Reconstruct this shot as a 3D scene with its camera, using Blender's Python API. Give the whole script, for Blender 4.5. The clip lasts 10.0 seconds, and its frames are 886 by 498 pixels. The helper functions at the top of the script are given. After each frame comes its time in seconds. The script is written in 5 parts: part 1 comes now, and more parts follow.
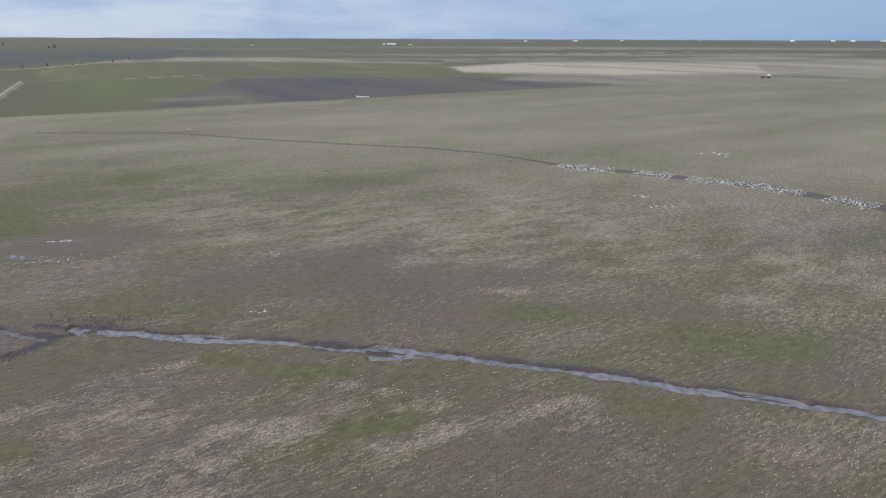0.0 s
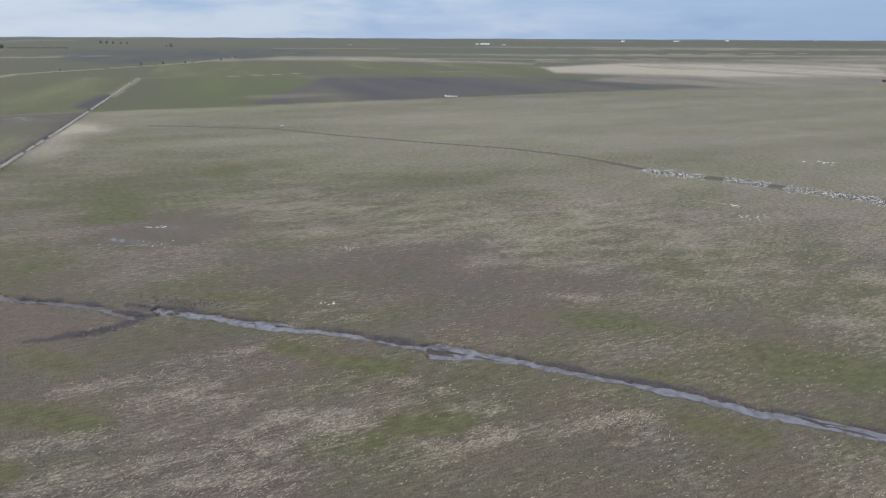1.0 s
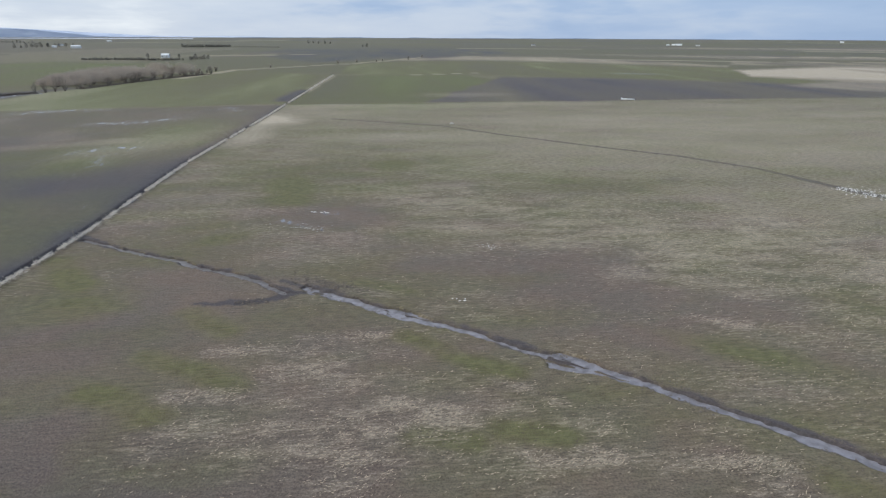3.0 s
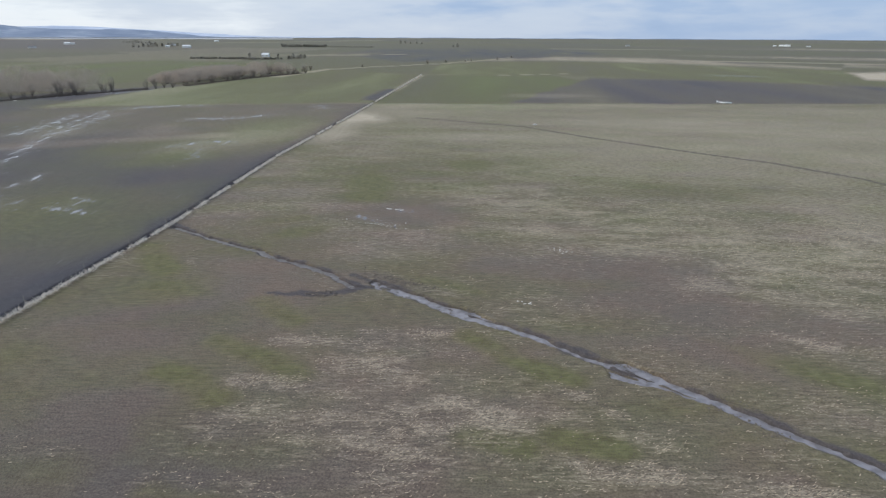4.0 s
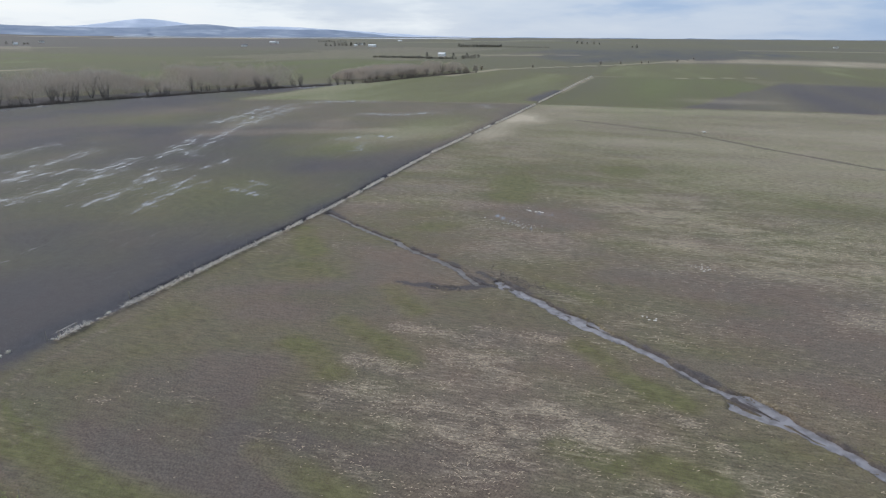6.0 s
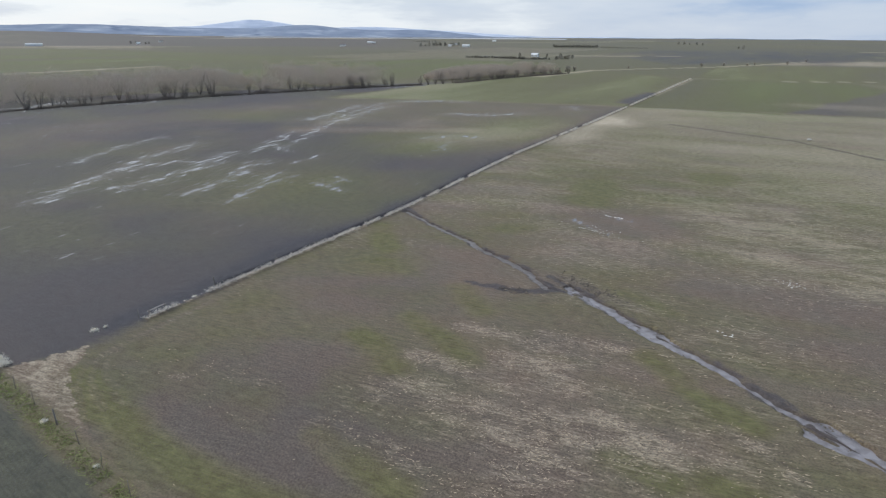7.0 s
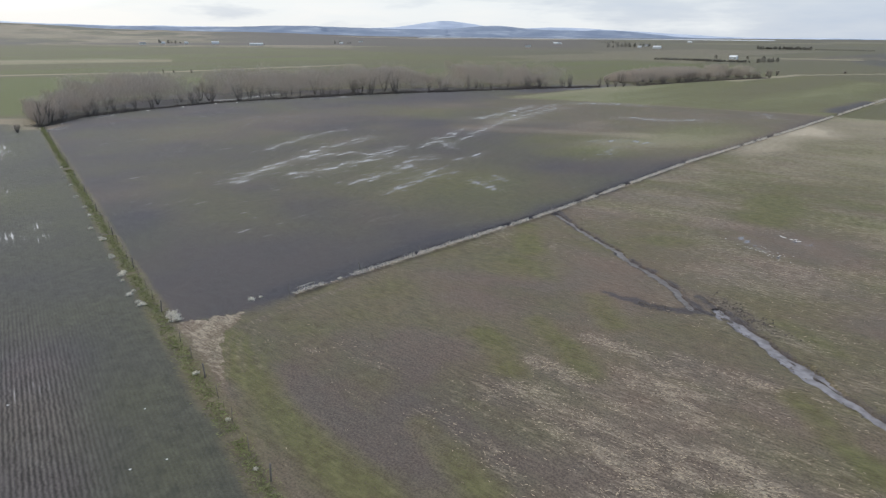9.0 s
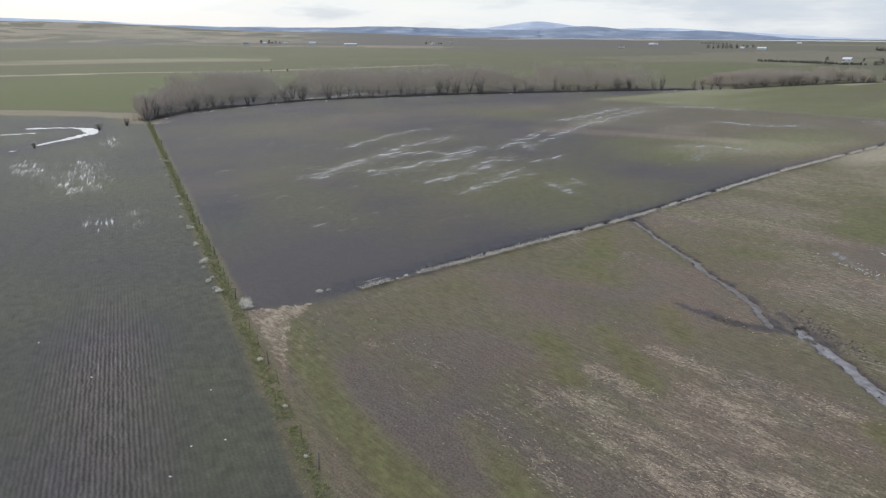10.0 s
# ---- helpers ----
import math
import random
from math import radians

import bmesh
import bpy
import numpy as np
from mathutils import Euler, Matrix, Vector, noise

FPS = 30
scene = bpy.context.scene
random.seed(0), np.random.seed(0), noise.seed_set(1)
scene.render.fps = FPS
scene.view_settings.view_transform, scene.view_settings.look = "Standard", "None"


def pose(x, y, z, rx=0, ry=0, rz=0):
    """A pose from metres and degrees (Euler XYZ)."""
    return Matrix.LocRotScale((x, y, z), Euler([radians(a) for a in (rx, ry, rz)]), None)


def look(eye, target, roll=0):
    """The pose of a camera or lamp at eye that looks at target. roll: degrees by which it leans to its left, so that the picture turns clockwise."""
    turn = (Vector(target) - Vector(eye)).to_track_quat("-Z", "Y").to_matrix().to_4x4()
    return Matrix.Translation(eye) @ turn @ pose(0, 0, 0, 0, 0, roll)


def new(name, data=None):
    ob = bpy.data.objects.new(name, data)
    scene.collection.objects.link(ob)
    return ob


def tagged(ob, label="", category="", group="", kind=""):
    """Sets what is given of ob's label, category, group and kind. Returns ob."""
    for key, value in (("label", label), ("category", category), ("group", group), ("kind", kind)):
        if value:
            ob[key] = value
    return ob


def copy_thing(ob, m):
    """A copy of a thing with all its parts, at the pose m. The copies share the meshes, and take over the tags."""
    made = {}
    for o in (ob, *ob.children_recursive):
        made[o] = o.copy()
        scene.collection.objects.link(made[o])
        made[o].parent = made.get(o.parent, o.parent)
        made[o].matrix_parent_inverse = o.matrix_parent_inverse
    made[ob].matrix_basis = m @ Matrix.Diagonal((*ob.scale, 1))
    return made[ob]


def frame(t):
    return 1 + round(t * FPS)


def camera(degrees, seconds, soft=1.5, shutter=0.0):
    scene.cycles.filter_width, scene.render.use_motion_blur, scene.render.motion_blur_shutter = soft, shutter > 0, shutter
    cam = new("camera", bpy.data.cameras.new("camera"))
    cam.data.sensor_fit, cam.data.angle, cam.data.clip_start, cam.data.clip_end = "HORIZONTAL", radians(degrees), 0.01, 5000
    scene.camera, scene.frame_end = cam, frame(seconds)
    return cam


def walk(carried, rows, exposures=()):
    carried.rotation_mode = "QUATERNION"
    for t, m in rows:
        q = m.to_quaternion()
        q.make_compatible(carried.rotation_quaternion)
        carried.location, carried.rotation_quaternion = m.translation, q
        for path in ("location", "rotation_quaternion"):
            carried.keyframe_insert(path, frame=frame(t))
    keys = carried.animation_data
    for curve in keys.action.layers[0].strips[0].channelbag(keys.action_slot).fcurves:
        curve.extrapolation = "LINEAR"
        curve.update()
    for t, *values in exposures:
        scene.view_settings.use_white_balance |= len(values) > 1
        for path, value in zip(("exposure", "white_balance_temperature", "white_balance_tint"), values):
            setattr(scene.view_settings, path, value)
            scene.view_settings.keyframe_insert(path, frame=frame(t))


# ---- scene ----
cam = camera(70.66, 10.0, soft=1.2)
# seconds, x, y, z, heading, pitch, roll of the drone's camera
ROWS = [
    (0.0, 0.00, 0.00, 22.00, 0.00, -18.67, 0.21),
    (0.5, 0.70, 0.15, 21.98, 4.08, -18.69, 0.23),
    (1.0, 1.39, 0.33, 21.96, 8.16, -18.70, 0.25),
    (1.5, 2.03, 0.54, 21.96, 12.28, -18.71, 0.25),
    (2.0, 2.66, 0.79, 21.96, 16.35, -18.70, 0.24),
    (2.5, 3.29, 1.06, 21.96, 20.26, -18.72, 0.25),
    (4.0, 4.97, 2.14, 21.90, 32.06, -18.74, 0.27),
    (4.5, 5.56, 2.47, 21.96, 36.04, -18.75, 0.29),
    (5.0, 6.25, 2.84, 22.01, 39.64, -18.76, 0.33),
    (5.5, 6.93, 3.21, 22.05, 43.39, -18.79, 0.37),
    (7.0, 8.63, 4.52, 22.26, 55.51, -18.85, 0.43),
    (7.5, 8.99, 5.12, 22.26, 59.76, -18.88, 0.44),
    (8.0, 9.26, 5.78, 22.25, 63.88, -18.90, 0.45),
    (8.5, 9.48, 6.47, 22.22, 67.79, -18.90, 0.47),
    (9.0, 9.65, 7.18, 22.18, 71.67, -18.91, 0.46),
    (9.5, 9.76, 7.90, 22.15, 75.57, -18.92, 0.45),
    (10.0, 9.85, 8.62, 22.14, 79.58, -18.92, 0.45),
]
walk(cam, [(t, pose(x, y, z, 90 + pitch, 0, yaw) @ pose(0, 0, 0, 0, 0, roll)) for t, x, y, z, yaw, pitch, roll in ROWS],
     exposures=[(0.0, 0.05, 6180, 8.3), (4.0, 0.05, 6180, 8.0), (7.0, 0.05, 6260, 8.0), (10.0, 0.05, 6460, 8.5)])

# ---- world and light: a broken overcast, brighter in the west, a dark rain front in the north-east ----
SUN_AZ, SUN_EL = 118.0, 38.0  # degrees from +y towards -x, and above the horizon


def build_world():
    w = bpy.data.worlds.new("overcast_sky")
    scene.world = w
    w.use_nodes = True
    nt = w.node_tree
    nt.nodes.clear()
    N, L = nt.nodes.new, nt.links.new
    out, bg = N("ShaderNodeOutputWorld"), N("ShaderNodeBackground")
    sky = N("ShaderNodeTexSky")
    sky.sky_type, sky.sun_disc = "NISHITA", False
    sky.sun_elevation, sky.sun_rotation = radians(SUN_EL), radians(-SUN_AZ)
    clear = N("ShaderNodeMix"); clear.data_type = "RGBA"; clear.blend_type = "MULTIPLY"
    clear.inputs[0].default_value = 1.0
    clear.inputs[7].default_value = (0.11, 0.11, 0.11, 1)
    L(sky.outputs[0], clear.inputs[6])
    tc = N("ShaderNodeTexCoord")
    sep = N("ShaderNodeSeparateXYZ"); L(tc.outputs["Generated"], sep.inputs[0])
    # brightness from the north-east front (0) to the west (1)
    dot = N("ShaderNodeVectorMath"); dot.operation = "DOT_PRODUCT"
    dot.inputs[1].default_value = (-0.80, -0.60, 0.0)
    L(tc.outputs["Generated"], dot.inputs[0])
    mp = N("ShaderNodeMapping"); mp.inputs["Scale"].default_value = (3.0, 3.0, 17.0)
    L(tc.outputs["Generated"], mp.inputs[0])
    n1 = N("ShaderNodeTexNoise"); n1.inputs["Scale"].default_value = 1.6; n1.inputs["Detail"].default_value = 6; n1.inputs["Roughness"].default_value = 0.55
    L(mp.outputs[0], n1.inputs[0])
    a = N("ShaderNodeMath"); a.operation = "MULTIPLY_ADD"; a.inputs[1].default_value = 1.3; a.inputs[2].default_value = 1.8
    L(dot.outputs["Value"], a.inputs[0])
    mp2 = N("ShaderNodeMapping"); mp2.inputs["Scale"].default_value = (2.2, 2.2, 9.0); mp2.inputs["Location"].default_value = (0.7, 1.9, 0.3); L(tc.outputs["Generated"], mp2.inputs[0])
    n2 = N("ShaderNodeTexNoise"); n2.inputs["Scale"].default_value = 2.3; n2.inputs["Detail"].default_value = 7; L(mp2.outputs[0], n2.inputs[0])
    under = N("ShaderNodeMapRange"); under.inputs[1].default_value, under.inputs[2].default_value = 0.55, 0.72; under.inputs[3].default_value, under.inputs[4].default_value = 0.0, -0.30
    L(n2.outputs[0], under.inputs[0])
    soft = N("ShaderNodeMath"); soft.operation = "SUBTRACT"; soft.inputs[1].default_value = 0.5; L(n1.outputs[0], soft.inputs[0])
    swell = N("ShaderNodeMath"); swell.operation = "MULTIPLY"; L(a.outputs[0], swell.inputs[0]); L(soft.outputs[0], swell.inputs[1])
    b = N("ShaderNodeMath"); b.operation = "ADD"; L(dot.outputs["Value"], b.inputs[0]); L(swell.outputs[0], b.inputs[1])
    b2 = N("ShaderNodeMath"); b2.operation = "ADD"; L(b.outputs[0], b2.inputs[0]); L(under.outputs[0], b2.inputs[1])
    c = N("ShaderNodeMapRange"); c.inputs[1].default_value = -1.0; c.inputs[2].default_value = 1.05
    L(b2.outputs[0], c.inputs[0])
    ramp = N("ShaderNodeValToRGB")
    e = ramp.color_ramp.elements
    e[0].position, e[0].color = 0.0, (0.29, 0.41, 0.63, 1)
    e[1].position, e[1].color = 1.0, (0.91, 0.92, 0.94, 1)
    for pos, col in ((0.20, (0.40, 0.51, 0.71, 1)), (0.35, (0.56, 0.63, 0.76, 1)), (0.60, (0.66, 0.71, 0.80, 1)), (0.78, (0.86, 0.89, 0.93, 1))):
        k = e.new(pos); k.color = col
    L(c.outputs[0], ramp.inputs[0])
    mix = N("ShaderNodeMix"); mix.data_type = "RGBA"; mix.inputs[0].default_value = 0.88
    L(clear.outputs[2], mix.inputs[6]); L(ramp.outputs[0], mix.inputs[7])
    # the veiled sun brightens the cloud round it
    glow = N("ShaderNodeVectorMath"); glow.operation = "DOT_PRODUCT"; L(tc.outputs["Generated"], glow.inputs[0])
    ga, ge = radians(106), radians(34)
    glow.inputs[1].default_value = (-math.sin(ga) * math.cos(ge), math.cos(ga) * math.cos(ge), math.sin(ge))
    g1 = N("ShaderNodeMapRange"); g1.inputs[1].default_value, g1.inputs[2].default_value = 0.84, 1.0; L(glow.outputs["Value"], g1.inputs[0])
    g2 = N("ShaderNodeMath"); g2.operation = "MULTIPLY_ADD"; g2.inputs[1].default_value, g2.inputs[2].default_value = 1.8, 1.0
    L(g1.outputs[0], g2.inputs[0]); L(g2.outputs[0], bg.inputs[1])
    L(mix.outputs[2], bg.inputs[0])
    L(bg.outputs[0], out.inputs[0])


build_world()
sun = new("sun", bpy.data.lights.new("sun", "SUN"))
sun.data.energy, sun.data.angle, sun.data.color = 0.9, radians(14), (1.0, 0.96, 0.9)
_a, _e = radians(SUN_AZ), radians(SUN_EL)
sun.matrix_world = look((-math.sin(_a) * 300 * math.cos(_e), math.cos(_a) * 300 * math.cos(_e), 300 * math.sin(_e)), (0, 0, 0))

# ---- numbers: noise and distances for laying out the land ----
TAB = np.random.RandomState(7).rand(256, 256)


def vnoise(x, y, seed=0):
    x, y = x + seed * 17.31, y + seed * 9.77
    ix, iy = np.floor(x).astype(np.int64), np.floor(y).astype(np.int64)
    fx, fy = x - ix, y - iy
    fx, fy = fx * fx * (3 - 2 * fx), fy * fy * (3 - 2 * fy)
    a, b = TAB[ix & 255, iy & 255], TAB[(ix + 1) & 255, iy & 255]
    c, d = TAB[ix & 255, (iy + 1) & 255], TAB[(ix + 1) & 255, (iy + 1) & 255]
    return (a * (1 - fx) + b * fx) * (1 - fy) + (c * (1 - fx) + d * fx) * fy


def fbm(x, y, octaves=4, seed=0, gain=0.55):
    total, amp, norm = 0.0, 1.0, 0.0
    for k in range(octaves):
        total = total + amp * vnoise(x * 2 ** k, y * 2 ** k, seed + 3 * k)
        norm += amp
        amp *= gain
    return total / norm


def sstep(a, b, v):
    u = np.clip((v - a) / (b - a), 0, 1)
    return u * u * (3 - 2 * u)


def turned(x, y, deg):
    """Coordinates along and across a heading, degrees from +x."""
    c, s = math.cos(radians(deg)), math.sin(radians(deg))
    return x * c + y * s, -x * s + y * c


def side(x, y, p, q):
    """Distance from the line p-q, positive on its left."""
    dx, dy = q[0] - p[0], q[1] - p[1]
    n = math.hypot(dx, dy)
    return (dx * (y - p[1]) - dy * (x - p[0])) / n


def near_line(x, y, pts):
    """Distance to a polyline, and the length along it of the nearest place."""
    best, along, run = np.full(np.shape(x), 1e9), np.zeros(np.shape(x)), 0.0
    for (x0, y0), (x1, y1) in zip(pts, pts[1:]):
        dx, dy = x1 - x0, y1 - y0
        n = math.hypot(dx, dy)
        u = np.clip(((x - x0) * dx + (y - y0) * dy) / n ** 2, 0, 1)
        d = np.hypot(x - x0 - u * dx, y - y0 - u * dy)
        along = np.where(d < best, run + u * n, along)
        best = np.minimum(best, d)
        run += n
    return best, along


RIM = [None, None]


def ragged(x, y):
    """The unevenness of soft rims, worked out once for each set of places."""
    if RIM[0] is not x:
        RIM[:] = [x, 0.5 * (fbm(x / 7.0, y / 7.0, 3, 31) - 0.5)]
    return RIM[1]


def blob(x, y, cx, cy, rx, ry, deg=0.0, soft=0.45):
    """A soft ellipse with a ragged rim."""
    u, v = turned(x - cx, y - cy, deg)
    r = np.hypot(u / rx, v / ry) + ragged(x, y)
    return 1 - sstep(1 - soft, 1 + soft, r)


def strip(x, y, half, *line):
    """A soft band with a ragged rim along a polyline."""
    d, _ = near_line(x, y, line)
    return 1 - sstep(0.2 * half, 1.7 * half, d + 1.6 * half * ragged(x, y))


# ---- the plan ----
TRACK = [(-43.6, 10.9), (-61.6, 46.2), (-85.7, 87.2), (-114.3, 142.0), (-213.8, 326.0)]
FENCE = [(-170.0, -38.1), (-16.4, 7.9), (60.0, 30.8)]
STREAM_UP = [(-63.5, 46.9), (-59.5, 46.2), (-53.8, 45.6), (-48.0, 45.5), (-42.3, 45.2), (-35.2, 44.7), (-31.5, 43.6), (-29.9, 43.4), (-28.8, 43.7)]
STREAM = [(-32.3, 45.6), (-28.4, 44.9), (-25.5, 44.5), (-21.6, 43.8), (-17.4, 43.3), (-12.4, 43.0), (-9.3, 42.3), (-4.9, 41.3), (-2.6, 41.5),
          (2.8, 40.3), (8.5, 38.9), (12.3, 37.8), (17.5, 36.2), (23.6, 34.5), (27.3, 33.2), (36.0, 31.0), (48.0, 26.0), (60.0, 20.0)]
SPUR = [(-35.7, 38.1), (-33.4, 39.2), (-31.0, 40.8), (-30.0, 43.2)]
RILL = [(-97.0, 151.5), (-64.2, 151.5), (-44.0, 143.4), (-21.2, 136.3), (-3.7, 131.7), (9.9, 124.7), (20.2, 114.5), (26.0, 109.6), (33.6, 107.2), (43.8, 100.0), (51.2, 95.6), (60.1, 84.0), (72.0, 66.0)]
WOODS = [(-167.9, -37.5), (-186.2, -31.9), (-202.9, -16.1), (-219.1, 5.1), (-227.1, 29.7), (-236.0, 60.0), (-243.0, 109.6), (-248.0, 157.0),
         (-247.0, 168.0), (-250.0, 190.0), (-263.0, 222.0), (-272.0, 250.0), (-284.0, 300.0)]
DARK_EDGE = [(-170.0, 158.0), (-104.7, 198.1), (-31.1, 244.0), (28.9, 286.2), (89.6, 324.8), (202.5, 390.0), (600.0, 600.0)]
FIELD_EDGE = [(-40.0, -2.0), (-40.2, 2.0), (-40.9, 5.9), (-42.3, 8.8)] + TRACK
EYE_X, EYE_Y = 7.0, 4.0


def beyond_track(x, y):
    """Distance west of the edge between the stubble and the wet field, negative in the stubble."""
    ex, ey = zip(*FIELD_EDGE)
    return 0.88 * (np.interp(y, ey, ex) - x)


def inside(wx, wy, poly):
    """Which points lie within a polygon."""
    x = wx
    hit = np.zeros(x.shape, bool)
    for (x0, y0), (x1, y1) in zip(poly, poly[1:] + poly[:1]):
        if y0 != y1:
            hit ^= ((wy < y0) != (wy < y1)) & (wx < (x1 - x0) * (wy - y0) / (y1 - y0) + x0)
    return hit


PLOTS = []


def plot(green, straw, mud, *poly):
    PLOTS.append((list(poly), green, straw, mud))


# fields beyond the stubble, nearest first; later ones lie over earlier ones
# straw share here includes the sunlight falling on this green field
plot(0.86, 0.30, 0.0, (-211, 103), (-192, 130), (-133, 178), (-213, 326), (-304, 346), (-264, 222), (-247, 165))
plot(0.78, 0.10, 0.30, (-133, 178), (-104, 198), (-60, 225), (-90, 300), (-150, 372), (-213, 326))
plot(0.10, 0.12, 0.62, (-95, 205), (-31, 244), (29, 286), (90, 325), (60, 372), (0, 395), (-120, 360))
plot(0.80, 0.22, 0.08, (-213, 330), (-150, 380), (-55, 383), (53, 372), (20, 470), (-1, 560), (-151, 608), (-271, 573), (-297, 480))
plot(0.10, 0.55, 0.35, (20, 356), (90, 325), (253, 385), (600, 600), (620, 660), (289, 428), (59, 409))
# full straw share paints in the cloud-gap sunlight on this pale field
plot(0.00, 1.00, 0.00, (14, 436), (2, 520), (120, 690), (420, 860), (520, 760), (330, 560), (220, 428), (113, 408))
plot(0.30, 0.75, 0.00, (216, 434), (306, 642), (506, 747), (900, 980), (620, 660), (294, 432))
plot(0.30, 0.62, 0.05, (-336, 763), (-190, 760), (-1, 610), (-1, 572), (-151, 612), (-230, 620), (-307, 557))
plot(0.45, 0.50, 0.10, (-1, 612), (138, 642), (306, 644), (506, 749), (552, 816), (-1, 730))
plot(0.30, 0.65, 0.05, (-260, 900), (-1, 820), (552, 900), (729, 1081), (-1, 960))
plot(0.60, 0.10, 0.55, (-200, 1060), (90, 990), (760, 1126), (913, 1354), (119, 1330))
plot(0.20, 0.70, 0.10, (-500, 1560), (119, 1465), (913, 1400), (1600, 1700), (300, 1800))
plot(0.35, 0.10, 0.75, (-307, 700), (-290, 900), (-480, 1250), (-760, 1000), (-600, 690), (-340, 480))
plot(0.45, 0.38, 0.10, (-526, 510), (-595, 677), (-586, 775), (-528, 699), (-509, 580))
plot(1.00, 0.00, 0.10, (-350, -153), (-375, -95), (-330, 60), (-262, -10), (-196, -50), (-205, -89), (-290, -190))
plot(0.88, 0.16, 0.00, (-374, -190), (-395, -96), (-401, -41), (-447, 34), (-489, 99), (-560, 300), (-939, 181), (-1165, 75), (-1380, -300), (-900, -520))
plot(0.80, 0.55, 0.00, (-468, -224), (-520, -129), (-541, -34), (-616, -40), (-612, -152), (-540, -240))
plot(0.85, 0.00, 0.30, (-400, -60), (-450, 34), (-490, 100), (-520, 110), (-490, 20), (-450, -70))
plot(0.85, 0.05, 0.20, (-290, 60), (-300, 330), (-420, 400), (-540, 380), (-490, 110))
plot(0.20, 0.85, 0.00, (-1420, -360), (-1230, -140), (-1170, 75), (-1050, 201), (-1120, 215), (-1225, 80), (-1300, -145), (-1520, -380))
plot(0.15, 0.05, 0.90, (-1660, -520), (-1640, -400), (-2000, -420), (-2050, -580))
plot(0.45, 0.55, 0.00, (-1700, -250), (-1900, 0), (-2600, -200), (-3000, -900), (-2100, -900))

# runnels of standing water in the wet field
POOLS = []


def pool(width, *line):
    POOLS.append((width, list(line)))


pool(1.3, (-92.7, 6.5), (-105.0, 14.3), (-110.3, 18.8), (-120.4, 24.8), (-124.7, 30.5), (-132.3, 36.6))
pool(1.6, (-96.0, 16.8), (-97.3, 21.2), (-102.0, 25.8), (-105.3, 31.4), (-113.1, 36.0), (-117.2, 39.1))
pool(0.9, (-86.5, 23.9), (-89.9, 28.0), (-92.2, 30.8))
pool(1.3, (-95.7, 33.7), (-100.5, 37.2), (-104.6, 42.0))
pool(1.1, (-86.6, 34.2), (-90.5, 37.7), (-92.9, 40.9))
pool(0.7, (-79.2, 27.3), (-79.9, 30.2))
pool(0.9, (-116.1, 44.1), (-123.5, 50.1), (-131.6, 55.8), (-138.8, 62.1))
pool(0.9, (-115.0, 49.1), (-121.3, 54.2), (-129.1, 60.6))
pool(0.9, (-82.7, 43.2), (-76.6, 43.8))
pool(0.6, (-85.2, 47.7), (-81.2, 47.8))
pool(1.8, (-156.8, 73.2), (-164.2, 82.2), (-173.1, 91.1), (-182.9, 101.8))
pool(1.8, (-150.8, 79.8), (-162.4, 92.2), (-176.3, 107.1))
pool(2.2, (-186.0, 121.0), (-182.8, 132.7), (-175.8, 137.9))
pool(1.6, (-111.8, 83.1), (-112.1, 89.7), (-106.8, 92.5))
pool(0.9, (-97.4, 76.8), (-105.5, 84.6))
pool(1.0, (-110.7, 21.2), (-113.0, 28.6), (-107.9, 34.7))
pool(1.8, (-146.7, 114.2), (-139.1, 123.2), (-137.5, 132.6))
pool(1.2, (-130.4, 60.6), (-141.0, 70.0), (-153.5, 80.3), (-166.0, 90.0), (-185.4, 111.8))
pool(0.8, (-87.6, 26.6), (-94.0, 33.0), (-98.2, 37.1))
pool(0.6, (-78.9, 27.7), (-84.0, 33.0), (-90.0, 42.0))
pool(1.0, (-112.7, 49.4), (-124.2, 50.3), (-130.0, 56.0))
pool(0.7, (-80.7, 43.5), (-84.0, 48.2))
pool(1.4, (-188.3, 127.8), (-179.5, 134.9))
pool(1.2, (-143.6, 160.5), (-136.0, 156.0))
pool(0.7, (-100.0, 46.0), (-106.0, 54.0))
pool(0.8, (-120.0, 12.0), (-135.0, 22.0), (-146.0, 33.0))
pool(0.5, (-42.3, 67.2), (-40.9, 67.4))
pool(0.35, (-45.5, 62.0), (-42.0, 61.3), (-38.5, 60.8))
pool(4.0, (-63.0, 434.0), (-45.0, 436.0))

